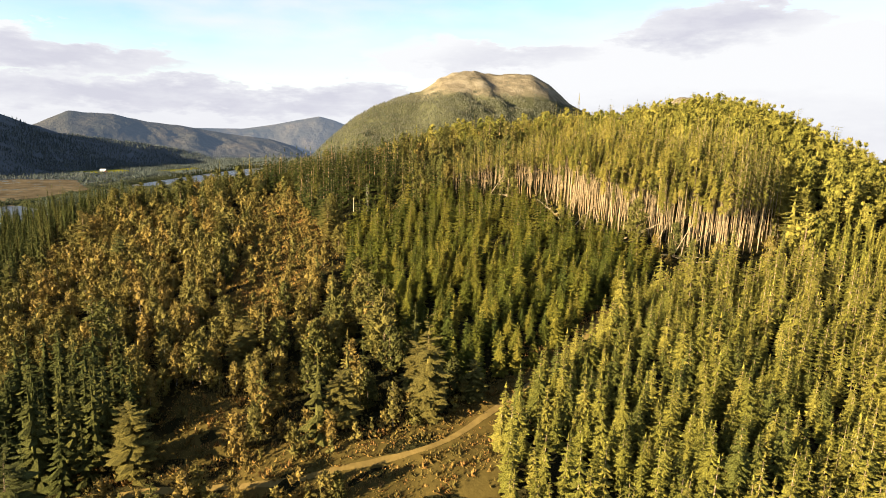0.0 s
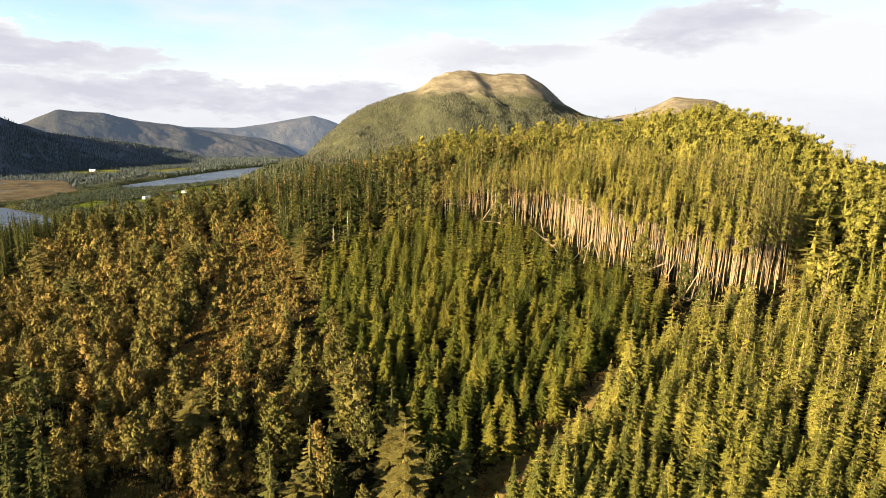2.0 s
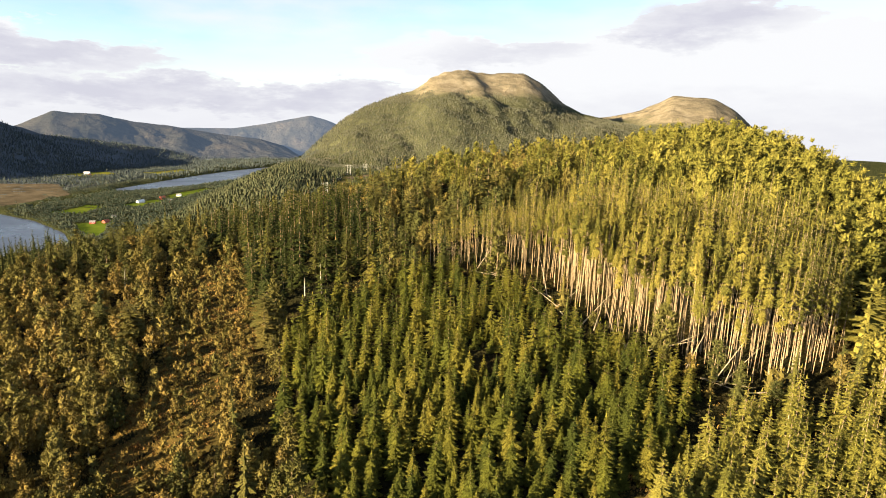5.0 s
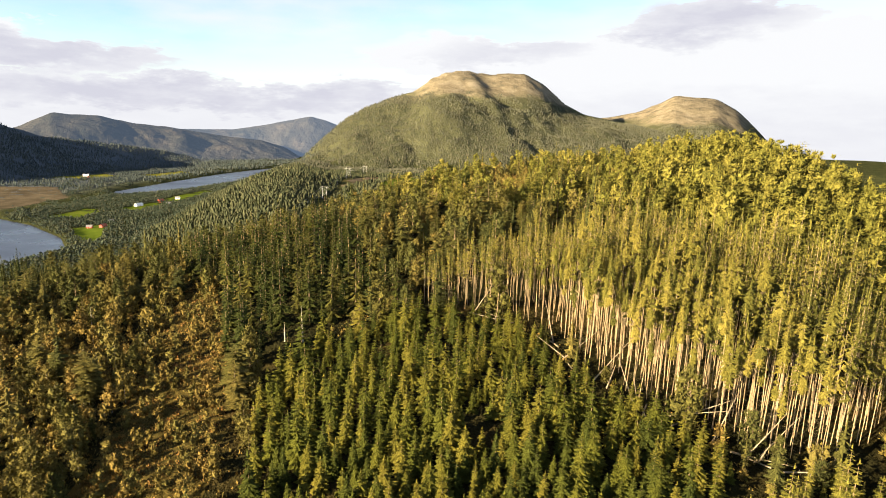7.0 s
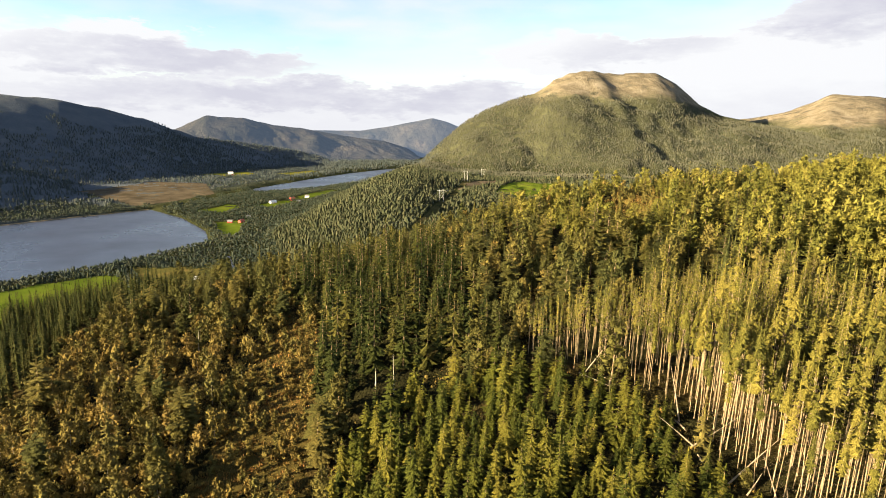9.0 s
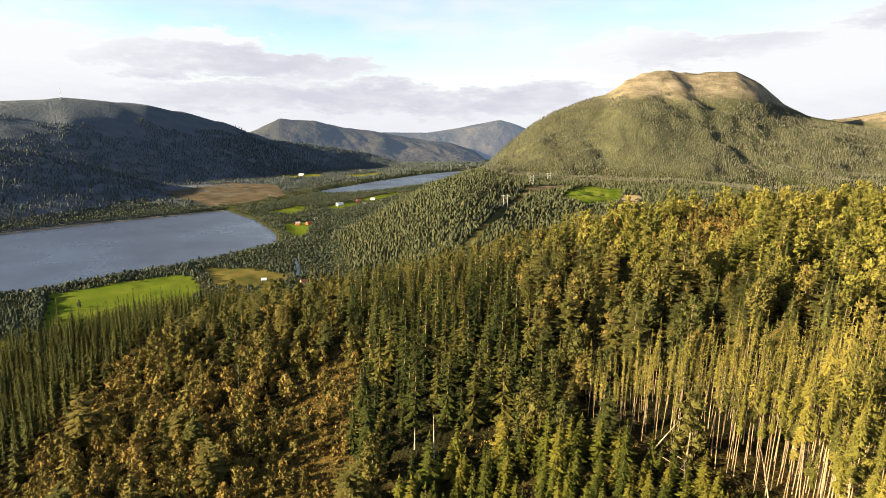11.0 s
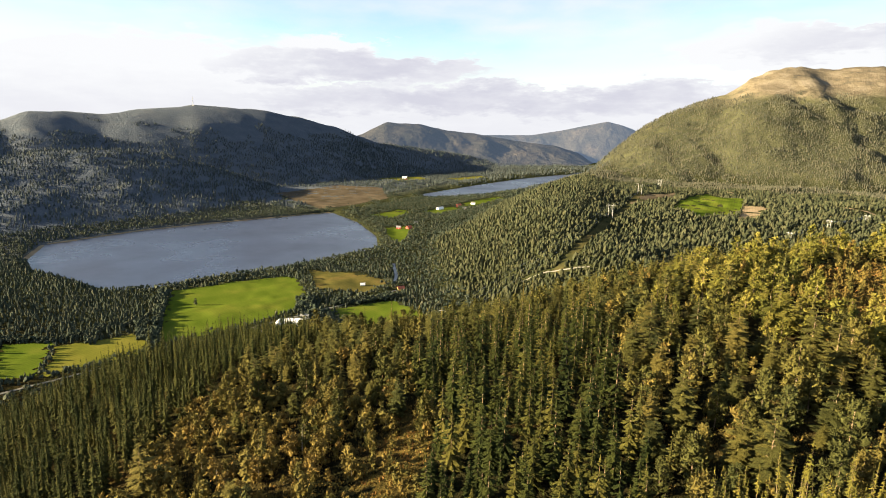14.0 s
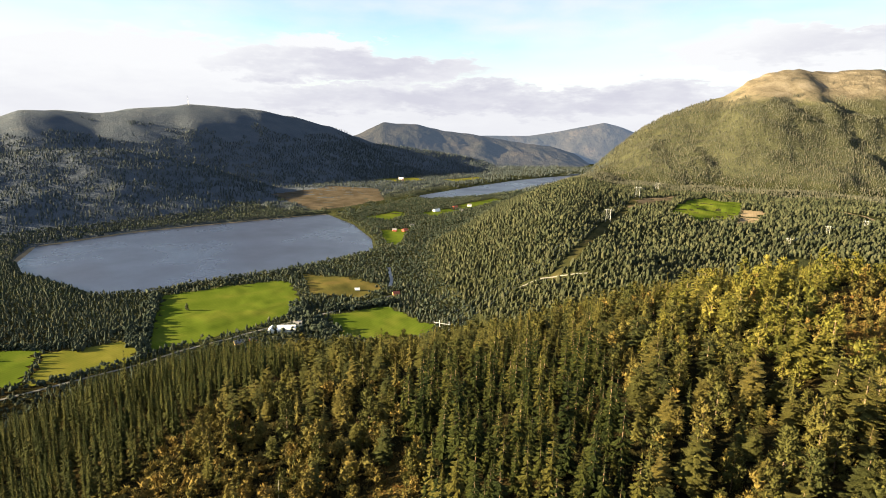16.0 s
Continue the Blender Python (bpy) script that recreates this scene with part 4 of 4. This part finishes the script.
ribbon("road", VALLEY_ROAD, 4.2, 0.4, mat["road"], "grey valley road between meadows and wood", "road")
ribbon("water", STREAM, 6, 0.5, mat["water"], "dark stream flowing out of the lake between trees", "stream", 6)
ribbon("road", SHELF_ROAD, 7.0, 0.6, mat["soil"], "pale gravel road along the mountain's foot", "road")
ribbon("road", CUT_ROAD, 3.0, 0.6, mat["road"], "pale forest road in the power line's clearing", "road")
ribbon("clearing", POWER_CUT, 15, 0.3, mat["cut"], "rough brown clearing under the power line", "clearing", 6)


SHORE = [(x + 7 * (x + 1060) / math.hypot(x + 1060, y - 1000), y + 7 * (y - 1000) / math.hypot(x + 1060, y - 1000)) for x, y in NEAR_LAKE[:7]]
ribbon("shore", SHORE, 9, 0.5, mat["soil"], "pale stony shore along the lake", "shore", 6)


def clear_of_track(x, y, d=2.2):
    return away(x, y, TRACK, False) > d


def mixed_ground(x, y):
    taken = np.zeros(x.shape, bool)
    for stand in (YOUNG_STAND, TALL_STAND, RIGHT_STAND, HILLSIDE, OPEN_STRIP, LOW_HEATH, WEST_STAND, MID_STAND, EAST_HEATH, CORNER_STAND):
        taken |= inside(x, y, stand)
    return ~taken & ~inside(x, y, SNAG_GLADE) & (away(x, y, WEST_STAND) > 4) & clear_of_track(x, y, 3.5) & ~inside(x, y, [(-14, 62), (6, 62), (12, 90), (-2, 81), (-12, 76)])


def split(spots, most, middle):
    """The trees nearest to a place of the plan, and the rest."""
    order = np.argsort(np.hypot(spots[:, 0] - middle[0], spots[:, 1] - middle[1]))
    return spots[order[:most]], spots[order[most:]]


# ---- woods on the hill ----
near, rest = split(scatter((-40, 90, 65, 200), 3.0, 11, lambda x, y: inside(x, y, YOUNG_STAND) & clear_of_track(x, y) & (waves(x, y, 17, 70) > -0.6) & (away(x, y, TALL_STAND) > 2.5), 0.36), 300, (10, 105))
for trees in (near, rest):
    trees[:, 2] *= 0.62 + 0.38 * ease((away(trees[:, 0], trees[:, 1], TALL_STAND) - 2) / 9)
single_trees("young_spruce", "young", near, 31, "young green spruce with drooping tiers of branches", "planted young spruces")
wood("young_spruce_wood", "young", rest, 32, "dense stand of young green spruces")
near, rest = split(scatter((-10, 140, 115, 230), 2.2, 12, lambda x, y: inside(x, y, TALL_STAND), 0.2), 300, (45, 165))
for trees in (near, rest):
    trees[:, 2] *= (0.62 + 0.38 * ease((trees[:, 0] - 2) / 58)) * (1 - 0.24 * ease((trees[:, 1] - 194) / 20))
single_trees("tall_spruce", "tall", near, 33, "tall spruce with a bare pale trunk and high crown", "tall spruces at the stand's edge")
wood("tall_spruce_wood", "tall", rest, 34, "stand of tall spruces with bare pale trunks")
near, rest = split(scatter((0, 10, 180, 170), 2.55, 13, lambda x, y: inside(x, y, RIGHT_STAND) & clear_of_track(x, y) & (waves(x, y, 20, 71) > -0.7), 0.4), 300, (35, 95))
single_trees("spruce", "spruce", near, 35, "olive green spruce lit by low sun", "spruces beside the track")
here, there = split(rest, 1300, (35, 95))
wood("spruce_wood", "spruce", here, 36, "dense stand of olive green spruces", tone=(0.4, 1.0))
there[:, 2] *= 0.8
wood("spruce_wood", "spruce_mid", there, 55, "dense stand of olive green spruces", tone=(0.3, 1.0))
side = scatter((84, 148, 230, 402), 4.0, 56, lambda x, y: inside(x, y, HILLSIDE), 0.45, 1.05)
side[:, 2] *= 1 + 0.35 * ease((145 - side[:, 0]) / 50)
# sun on the hillside is put into the needle colour too
wood("hillside_wood", "pine_mid", side, 57, "hillside conifers with low sun painted in as golden green", tone=(0.2, 0.9), foliage_key="golden")
dark = lambda x, y: inside(x, y, WEST_STAND)
middle = scatter((-100, 180, 5, 320), 4.2, 28, lambda x, y: inside(x, y, MID_STAND) & ~inside(x, y, SNAG_GLADE) & (waves(x, y, 22, 87) > -0.6), 0.55, 1.3)
wood("middle_spruce_wood", "spruce", middle, 63, "stand of broad olive and dark green spruces", foliage_key="mid")
wood("dark_spruce_wood", "slim", scatter((-290, 90, -30, 345), 3.7, 14, dark, 0.22, 1.1), 37, "dense stand of tall dark green spruces")
rng = np.random.default_rng(5)


def birch_share(spots):
    """How much of the mixed wood is birch: most of it on the western slope."""
    return 0.06 + 0.78 * ease((-spots[:, 0] - 5) / 45) * ease((255 - spots[:, 1]) / 50)


corner = scatter((-84, 74, -48, 106), 3.0, 26, lambda x, y: inside(x, y, CORNER_STAND), 0.3, 1.3)
wood("corner_spruce_wood", "spruce_mid", corner, 61, "clump of tall dark spruces beside the heather", foliage_key="dark")
mixed = lambda x, y: mixed_ground(x, y) & (land(x, y) > 130) & (waves(x, y, 24, 72) > -0.48)
leafy = scatter((-330, 20, 195, 455), 3.3, 15, mixed, 0.6, 0.95)
leafy = leafy[rng.uniform(0, 1, len(leafy)) < birch_share(leafy)]
near, rest = split(leafy, 300, (-45, 105))
single_trees("birch", "birch", near, 38, "slim birch turning yellow-brown with a pale trunk", "birches on the slope")
here, there = split(rest, 750, (-25, 125))
wood("birch_wood", "birch", here, 39, "scattered birches in yellow-brown autumn leaf")
wood("birch_wood", "birch_mid", there, 52, "scattered birches in yellow-brown autumn leaf")
needled = scatter((-330, 20, 195, 455), 5.0, 22, mixed, 0.42, 1.25)
needled = needled[rng.uniform(0, 1, len(needled)) > birch_share(needled)]
sprucy = rng.uniform(0, 1, len(needled)) < 0.22
wood("mixed_spruce_wood", "spruce_mid", needled[sprucy] * (1, 1, 0.78), 54, "spruces among the pines on the hill", foliage_key="pine")
near, rest = split(needled[~sprucy], 300, (-30, 170))
single_trees("pine", "pine", near, 40, "rugged olive green pine with a loose crown", "pines on the hill")
here, there = split(rest, 1000, (-10, 190))
# eastern pines take the lighter copy, coloured as if sunlit
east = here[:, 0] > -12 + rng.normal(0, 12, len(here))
wood("pine_wood", "pine", here[east], 41, "open wood of pines with sunlight painted in as golden green", foliage_key="golden")
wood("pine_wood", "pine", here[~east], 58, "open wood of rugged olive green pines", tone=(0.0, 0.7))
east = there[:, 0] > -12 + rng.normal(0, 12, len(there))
wood("pine_wood", "pine_mid", there[east], 53, "open wood of pines with sunlight painted in as golden green", foliage_key="golden")
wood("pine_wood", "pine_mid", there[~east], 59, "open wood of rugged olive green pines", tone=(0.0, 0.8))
open_birch = scatter((-90, 62, 70, 390), 2.6, 18, lambda x, y: (inside(x, y, OPEN_STRIP) | inside(x, y, EAST_HEATH) | ((away(x, y, TRACK, False) < 12) & (x < 12) & mixed_ground(x, y))) & clear_of_track(x, y) & (waves(x, y, 12, 88) > -0.05), 0.6, 0.58)
wood("low_birch_wood", "birch_mid", open_birch, 44, "low birches scattered over the open heather")
heath = scatter((-120, 60, 70, 390), 1.05, 19, lambda x, y: ((away(x, y, TRACK, False) < 9) & clear_of_track(x, y, 1.3)) | inside(x, y, OPEN_STRIP) | inside(x, y, LOW_HEATH) | inside(x, y, EAST_HEATH), 0.5)
wood("heather", "heather", heath, 45, "orange and brown heather and bracken on open ground")
under = scatter((-140, 60, 60, 250), 2.4, 20, lambda x, y: mixed_ground(x, y), 0.5, 1.2)
wood("undergrowth", "heather", under, 46, "brown and green undergrowth beneath the birches", tone=(0.0, 0.6))

# ---- woods of the valley and the mountains ----
def open_land(x, y):
    out = inside(x, y, NEAR_LAKE) | inside(x, y, FAR_LAKE)
    for outline, _, _ in FIELDS:
        out |= inside(x, y, outline)
    for line, d in ((STREAM, 4), (VALLEY_ROAD, 7), (SHELF_ROAD, 20), (CUT_ROAD, 6), (POWER_CUT, 9), (SHORE, 9)):
        out |= away(x, y, line, False) < d
    return out


on_hill = lambda x, y: (x > -330) & (x < 330) & (y < 520) & (land(x, y) > 130)
shelf = lambda x, y: ~((x > -100) & (y < 850)) & ~((x > 60) & (y < 1150)) & (land(x, y) > 14) & (y < 2050 + 0 * x) & ~on_hill(x, y) & ~open_land(x, y)
wood("shelf_wood", "far_spruce", scatter((-760, 330, 640, 1980), 6.4, 16, shelf, 0.35, 0.95), 42, "conifer wood on the shelf below the mountain", foliage_key="shelf")
flats = lambda x, y: (land(x, y) <= 14) & (land(x, y) > 0.8) & ~open_land(x, y) & ~((x < -1100) & (y > 1480) & (waves(x, y, 90, 80) < 0.35))
spots = scatter((-1500, 330, -330, 2400), 6.2, 24, flats, 0.4, 0.72)
leafy = (waves(spots[:, 0], spots[:, 1], 120, 81) > 0.0) | (spots[:, 1] > 1000)
leafy &= ~((spots[:, 0] < -660) & (spots[:, 1] < 660))
wood("valley_wood", "far_leafy", spots[leafy], 47, "broadleaf trees and hedges round the meadows")
wood("valley_spruce_wood", "far_spruce", spots[~leafy], 48, "dark conifer wood between lake and meadows", foliage_key="meadow_tree")
HEDGES = [
    ([(-801, 448), (-750, 479), (-736, 517), (-743, 536), (-716, 570)], 7, 1.0, "thick leafy hedge along the small meadows"),
    ([(-624, 527), (-693, 582), (-760, 638), (-827, 690)], 6, 1.25, "tall dense row of trees beside the mown meadow"),
    ([(-706, 499), (-739, 521)], 8, 1.1, "round leafy bushes at the corner of a meadow"),
    ([(-663, 542), (-719, 578)], 8, 1.1, "leafy hedge closing the dry meadow"),
    ([(-739, 474), (-664, 417)], 1.5, 0.35, "low hedge between two small meadows"),
    ([(-542, 780), (-515, 813), (-485, 855)], 9, 1.2, "dark dense belt of trees above the meadow"),
    ([(-590, 765), (-563, 733), (-526, 722), (-479, 705)], 14, 1.1, "leafy trees round the white farm"),
    ([(-640, 817), (-575, 770)], 2, 0.5, "low bushes along the meadow's fence"),
    ([(-833, 710), (-820, 792), (-779, 844), (-702, 865)], 5, 0.7, "bushes between meadow and lake"),
    ([(-641, 439), (-630, 466), (-619, 506), (-622, 524)], 7, 0.9, "trees along the valley road"),
    ([(-756, 907), (-753, 951), (-690, 955)], 14, 1.1, "leafy trees beside the rough meadow"),
]
for k, (line, width, size, label) in enumerate(HEDGES):
    xs, ys = [p[0] for p in line], [p[1] for p in line]
    row = scatter((min(xs) - 15, min(ys) - 15, max(xs) + 15, max(ys) + 15), 3.6 if size > 0.6 else 2.0, 90 + k, lambda x, y: away(x, y, line, False) < width, 0.3, 0.8 * size)
    tagged(wood("hedge", "far_leafy", row, 120 + k, label, tone=(0.0, 0.6 if k != 2 else 1.0)), category="hedge")
closing = lambda x, y: (land(x, y) > 3) & ~open_land(x, y) & (waves(x, y, 160, 86) > -0.5)
wood("valley_end_wood", "distant", scatter((-2000, 2400, -500, 3900), 12, 27, closing, 0.4), 62, "dark wood round the head of the far lake", foliage_key="hazed")
single_trees("field_tree", "birch", np.array([(-721.0, 667.0, 1.9)]), 60, "single leafy tree standing in the green meadow", "trees in the meadows", 1, "meadow_tree")
slope = lambda x, y: (land(x, y) < 395 + 40 * waves(x, y, 200, 82)) & (land(x, y) > 40) & (waves(x, y, 60, 83) > -0.6)
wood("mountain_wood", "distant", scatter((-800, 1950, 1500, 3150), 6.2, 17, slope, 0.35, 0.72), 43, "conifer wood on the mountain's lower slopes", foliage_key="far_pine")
western = lambda x, y: (land(x, y) < 215 + 60 * waves(x, y, 300, 84)) & (land(x, y) > 6) & ~open_land(x, y) & (waves(x, y, 90, 85) > -0.35)
wood("western_wood", "distant", scatter((-2700, 300, -1230, 2900), 10, 25, western, 0.4), 49, "wood on the shaded slopes across the lake", foliage_key="hazed")

# ---- things ----
def part(name, bm, material, parent, label=""):
    me = bpy.data.meshes.new(name)
    bm.to_mesh(me)
    bm.free()
    me.materials.append(material)
    ob = new(name, me)
    ob.parent = parent
    return tagged(ob, label)


def box(bm, x0, y0, z0, x1, y1, z1):
    bmesh.ops.create_cube(bm, size=1, matrix=Matrix.Translation(((x0 + x1) / 2, (y0 + y1) / 2, (z0 + z1) / 2)) @ Matrix.Diagonal((x1 - x0, y1 - y0, z1 - z0, 1)))
    return bm


def bar(bm, p, q, r0, r1=None, sides=6):
    p, q = Vector(p), Vector(q)
    m = Matrix.Translation((p + q) / 2) @ (q - p).to_track_quat("Z", "Y").to_matrix().to_4x4()
    bmesh.ops.create_cone(bm, cap_ends=True, segments=sides, radius1=r0, radius2=r0 if r1 is None else r1, depth=(q - p).length, matrix=m)
    return bm


def house(at, size, turn, wall, roof, label):
    """A farm building: walls with a gabled top, an overhanging roof, windows and a door."""
    long, wide, high = size
    top = new("farm_building")
    x, y = at
    top.matrix_basis = pose(x, y, float(land(x, y)) - 0.3, 0, 0, turn)
    tagged(top, label, "building", "farm buildings in the valley")
    rise = wide * 0.42
    bm = bmesh.new()
    a, b = long / 2, wide / 2
    low = [bm.verts.new(p) for p in ((-a, -b, 0), (a, -b, 0), (a, b, 0), (-a, b, 0))]
    up = [bm.verts.new(p) for p in ((-a, -b, high), (a, -b, high), (a, b, high), (-a, b, high))]
    e0, e1 = bm.verts.new((-a, 0, high + rise)), bm.verts.new((a, 0, high + rise))
    for f in ((low[0], low[1], up[1], up[0]), (low[2], low[3], up[3], up[2]), (low[1], low[2], up[2], e1, up[1]), (low[3], low[0], up[0], e0, up[3]), (up[0], up[1], e1, e0), (up[2], up[3], e0, e1)):
        bm.faces.new(f)
    part("wall", bm, mat[wall], top)
    for s in (-1, 1):
        bm = bmesh.new()
        o, d = 0.5, 0.25
        k = rise / b
        pts = [(-a - o, s * (b + o), high - o * k), (a + o, s * (b + o), high - o * k), (a + o, 0, high + rise), (-a - o, 0, high + rise)]
        lo, hi = [bm.verts.new((p[0], p[1], p[2] + 0.03)) for p in pts], [bm.verts.new((p[0], p[1], p[2] + d)) for p in pts]
        bm.faces.new(lo), bm.faces.new(hi)
        for i in range(4):
            bm.faces.new((lo[i], lo[(i + 1) % 4], hi[(i + 1) % 4], hi[i]))
        bmesh.ops.recalc_face_normals(bm, faces=bm.faces)
        part("roof", bm, mat[roof], top)
    for s in (-1, 1):
        for i in range(max(2, int(long / 4))):
            cx = -a + (i + 0.5) * long / max(2, int(long / 4))
            w = part("window", box(bmesh.new(), cx - 0.6, s * b - 0.06, high * 0.4, cx + 0.6, s * b + 0.06, high * 0.4 + 1.2), mat["white_wall"], top)
            part("pane", box(bmesh.new(), cx - 0.48, s * (b + 0.05) - 0.03, high * 0.4 + 0.12, cx + 0.48, s * (b + 0.05) + 0.03, high * 0.4 + 1.08), mat["pane"], w)
    part("door", box(bmesh.new(), a - 0.06, -0.55, 0, a + 0.07, 0.55, 2.1), mat["pane"], top)
    bm = bmesh.new()
    box(bm, -a * 0.3 - 0.4, -0.4, high + rise * 0.7, -a * 0.3 + 0.4, 0.4, high + rise + 0.9)
    part("chimney", bm, mat["grey_roof"], top)
    return top


house((-536, 680), (24, 11, 4.5), 35, "white_wall", "white_roof", "large white farm building with a pale roof")
house((-552, 668), (14, 8, 3.5), 125, "white_wall", "white_roof", "white outbuilding with a pale sheet roof")
house((-538, 705), (11, 8, 4.5), 20, "white_wall", "grey_roof", "white farmhouse with a grey roof")
house((-553, 612), (12, 7, 3.2), 60, "ochre_wall", "grey_roof", "low ochre shed beside the valley road")
house((-547, 630), (9, 6, 3), 60, "red_wall", "grey_roof", "small red shed beside the valley road")
house((-568, 884), (8, 6, 2.8), 40, "white_wall", "white_roof", "small white shed standing in rough meadow")
house((-808, 1372), (12, 8, 4.5), 15, "red_wall", "grey_roof", "red farmhouse above a green field")
house((-784, 1385), (16, 9, 5), 80, "red_wall", "red_roof", "long red barn above a green field")
house((-806, 1458), (10, 8, 4), 45, "white_wall", "grey_roof", "white house among trees")
house((-838, 1893), (14, 9, 5), 10, "white_wall", "grey_roof", "white house beside the far lake")
house((-858, 1822), (20, 11, 6), 75, "red_wall", "red_roof", "red barn at the field's edge")
house((-811, 1772), (12, 8, 5), 30, "red_wall", "grey_roof", "red house at the wood's edge")
house((-498, 897), (11, 8, 4), 50, "ochre_wall", "red_roof", "ochre house with a red roof beside the river road")
house((-880, 1732), (24, 10, 5), 70, "white_wall", "white_roof", "long white barn in the fields")
house((-1500, 2500), (22, 11, 6), 25, "white_wall", "white_roof", "white farm building on the far valley floor")
house((-1470, 2470), (14, 9, 5), 115, "red_wall", "grey_roof", "red farm building on the far valley floor")


def pylon(at, high, turn, label):
    """A power pylon: two legs, a cross arm, braces and insulators."""
    x, y = at
    top = new("power_pylon")
    top.matrix_basis = pose(x, y, float(land(x, y)) - 0.4, 0, 0, turn)
    tagged(top, label, "pylon", "pylons of the power line")
    h, w = high, high * 0.16
    for s in (-1, 1):
        part("leg", bar(bmesh.new(), (s * w, 0, 0), (s * w * 0.92, 0, h), 0.015 * h, 0.011 * h), mat["pylon"], top)
    part("cross_arm", box(bmesh.new(), -w * 2.1, -0.3, h * 0.9, w * 2.1, 0.3, h * 0.9 + 0.35), mat["pylon"], top)
    for z0, z1 in ((0.2, 0.5), (0.5, 0.86)):
        for s in (-1, 1):
            part("brace", bar(bmesh.new(), (-s * w, 0, z0 * h), (s * w, 0, z1 * h), 0.003 * h), mat["pylon"], top)
    part("brace", bar(bmesh.new(), (-w, 0, h * 0.5), (w, 0, h * 0.5), 0.1), mat["pylon"], top)
    for k in (-1.9, 0, 1.9):
        part("insulator", bar(bmesh.new(), (k * w, 0, h * 0.9), (k * w, 0, h * 0.9 - 1.8), 0.14), mat["grey_roof"], top)
    return top


LINE = [((-212, 526), 29), ((-235, 1249), 27), ((-234, 1559), 27), ((-236, 1900), 27)]
for at, high in LINE:
    pylon(at, high, 4, "grey steel portal pylon in a forest clearing")
EAST_LINE = [((69, 1228), 17), ((132, 1322), 17), ((200, 1420), 17)]
for at, high in EAST_LINE:
    pylon(at, high, -35, "small pale portal pylon above the wood")


def wires(line, turn, reach):
    """Sagging wires from pylon to pylon."""
    c, s = math.cos(radians(turn)), math.sin(radians(turn))
    for (p, hp), (q, hq) in zip(line, line[1:]):
        for k in (-1.9, 0, 1.9):
            bm, last = bmesh.new(), None
            zp, zq = float(land(*p)) + hp * 0.9 - 2.2, float(land(*q)) + hq * 0.9 - 2.2
            for f in np.linspace(0, 1, 9):
                w = 0.16 * (hp * (1 - f) + hq * f) * k
                v = (p[0] * (1 - f) + q[0] * f + w * c, p[1] * (1 - f) + q[1] * f + w * s, zp * (1 - f) + zq * f - 4 * reach * f * (1 - f))
                if last:
                    bar(bm, last, v, 0.05, sides=3)
                last = v
            me = bpy.data.meshes.new("power_wire")
            bm.to_mesh(me)
            bm.free()
            me.materials.append(mat["wire"])
            tagged(new("power_wire", me), "thin grey wire sagging between pylons", "wire", "wires of the power line")


wires(LINE, 4, 7)
wires(EAST_LINE, -35, 3)

# the mast on the western ridge
mast_at = (1 + 3300 * math.sin(radians(-51.5)), 117 + 3300 * math.cos(radians(-51.5)))
mast = new("radio_mast")
mast.matrix_basis = pose(*mast_at, float(land(*mast_at)) - 1)
tagged(mast, "slender lattice radio mast on a bare ridge", "mast")
for s in range(3):
    a = 2.094 * s
    part("leg", bar(bmesh.new(), (2.2 * math.cos(a), 2.2 * math.sin(a), 0), (0.4 * math.cos(a), 0.4 * math.sin(a), 46), 0.45, 0.3), mat["pylon"], mast)
for z in range(5, 45, 8):
    r = 2.2 - 1.8 * z / 46
    bm = bmesh.new()
    for s in range(3):
        a, b = 2.094 * s, 2.094 * (s + 1)
        bar(bm, (r * math.cos(a), r * math.sin(a), z), (r * math.cos(b), r * math.sin(b), z), 0.2)
    part("ring", bm, mat["pylon"], mast)

# dead and fallen trunks at the edge of the tall stand, and bare snags
rng = np.random.default_rng(77)
EDGE = TALL_STAND[1:10]


def dead_trunk(x, y, long, tilt, turn, name, label, surface="dead_wood"):
    v, t, n = stem(rng, long, 0.17, 6, 0.01, 4, 16, 1.0, 0.2, 0.02)
    ob = joined(name, v, t, [mat[surface]], normals=n)
    ob.matrix_basis = pose(x, y, float(land(x, y)) + 0.2, tilt, 0, turn)
    tagged(ob, label, "dead tree", "dead trunks at the stand's edge")


for i in range(26):
    k = rng.integers(0, len(EDGE) - 1)
    f = rng.uniform()
    x, y = EDGE[k][0] * (1 - f) + EDGE[k + 1][0] * f - 1.2, EDGE[k][1] * (1 - f) + EDGE[k + 1][1] * f - 1.5
    if i < 15:
        dead_trunk(x, y, rng.uniform(8, 14), rng.uniform(25, 62), rng.uniform(0, 360), "leaning_trunk", "bare dead trunk leaning among tall spruces")
    else:
        dead_trunk(x, y, rng.uniform(6, 11), rng.uniform(82, 88), rng.uniform(0, 360), "fallen_trunk", "fallen grey trunk lying at the stand's edge")
for x, y, h in ((-26, 190, 9.5), (-31, 192, 5), (-58, 238, 7), (-66, 120, 6), (-92, 214, 7)):
    dead_trunk(x, y, h, 2, rng.uniform(0, 360), "snag", "white dead tree standing with a few bare twigs", "white_wood")
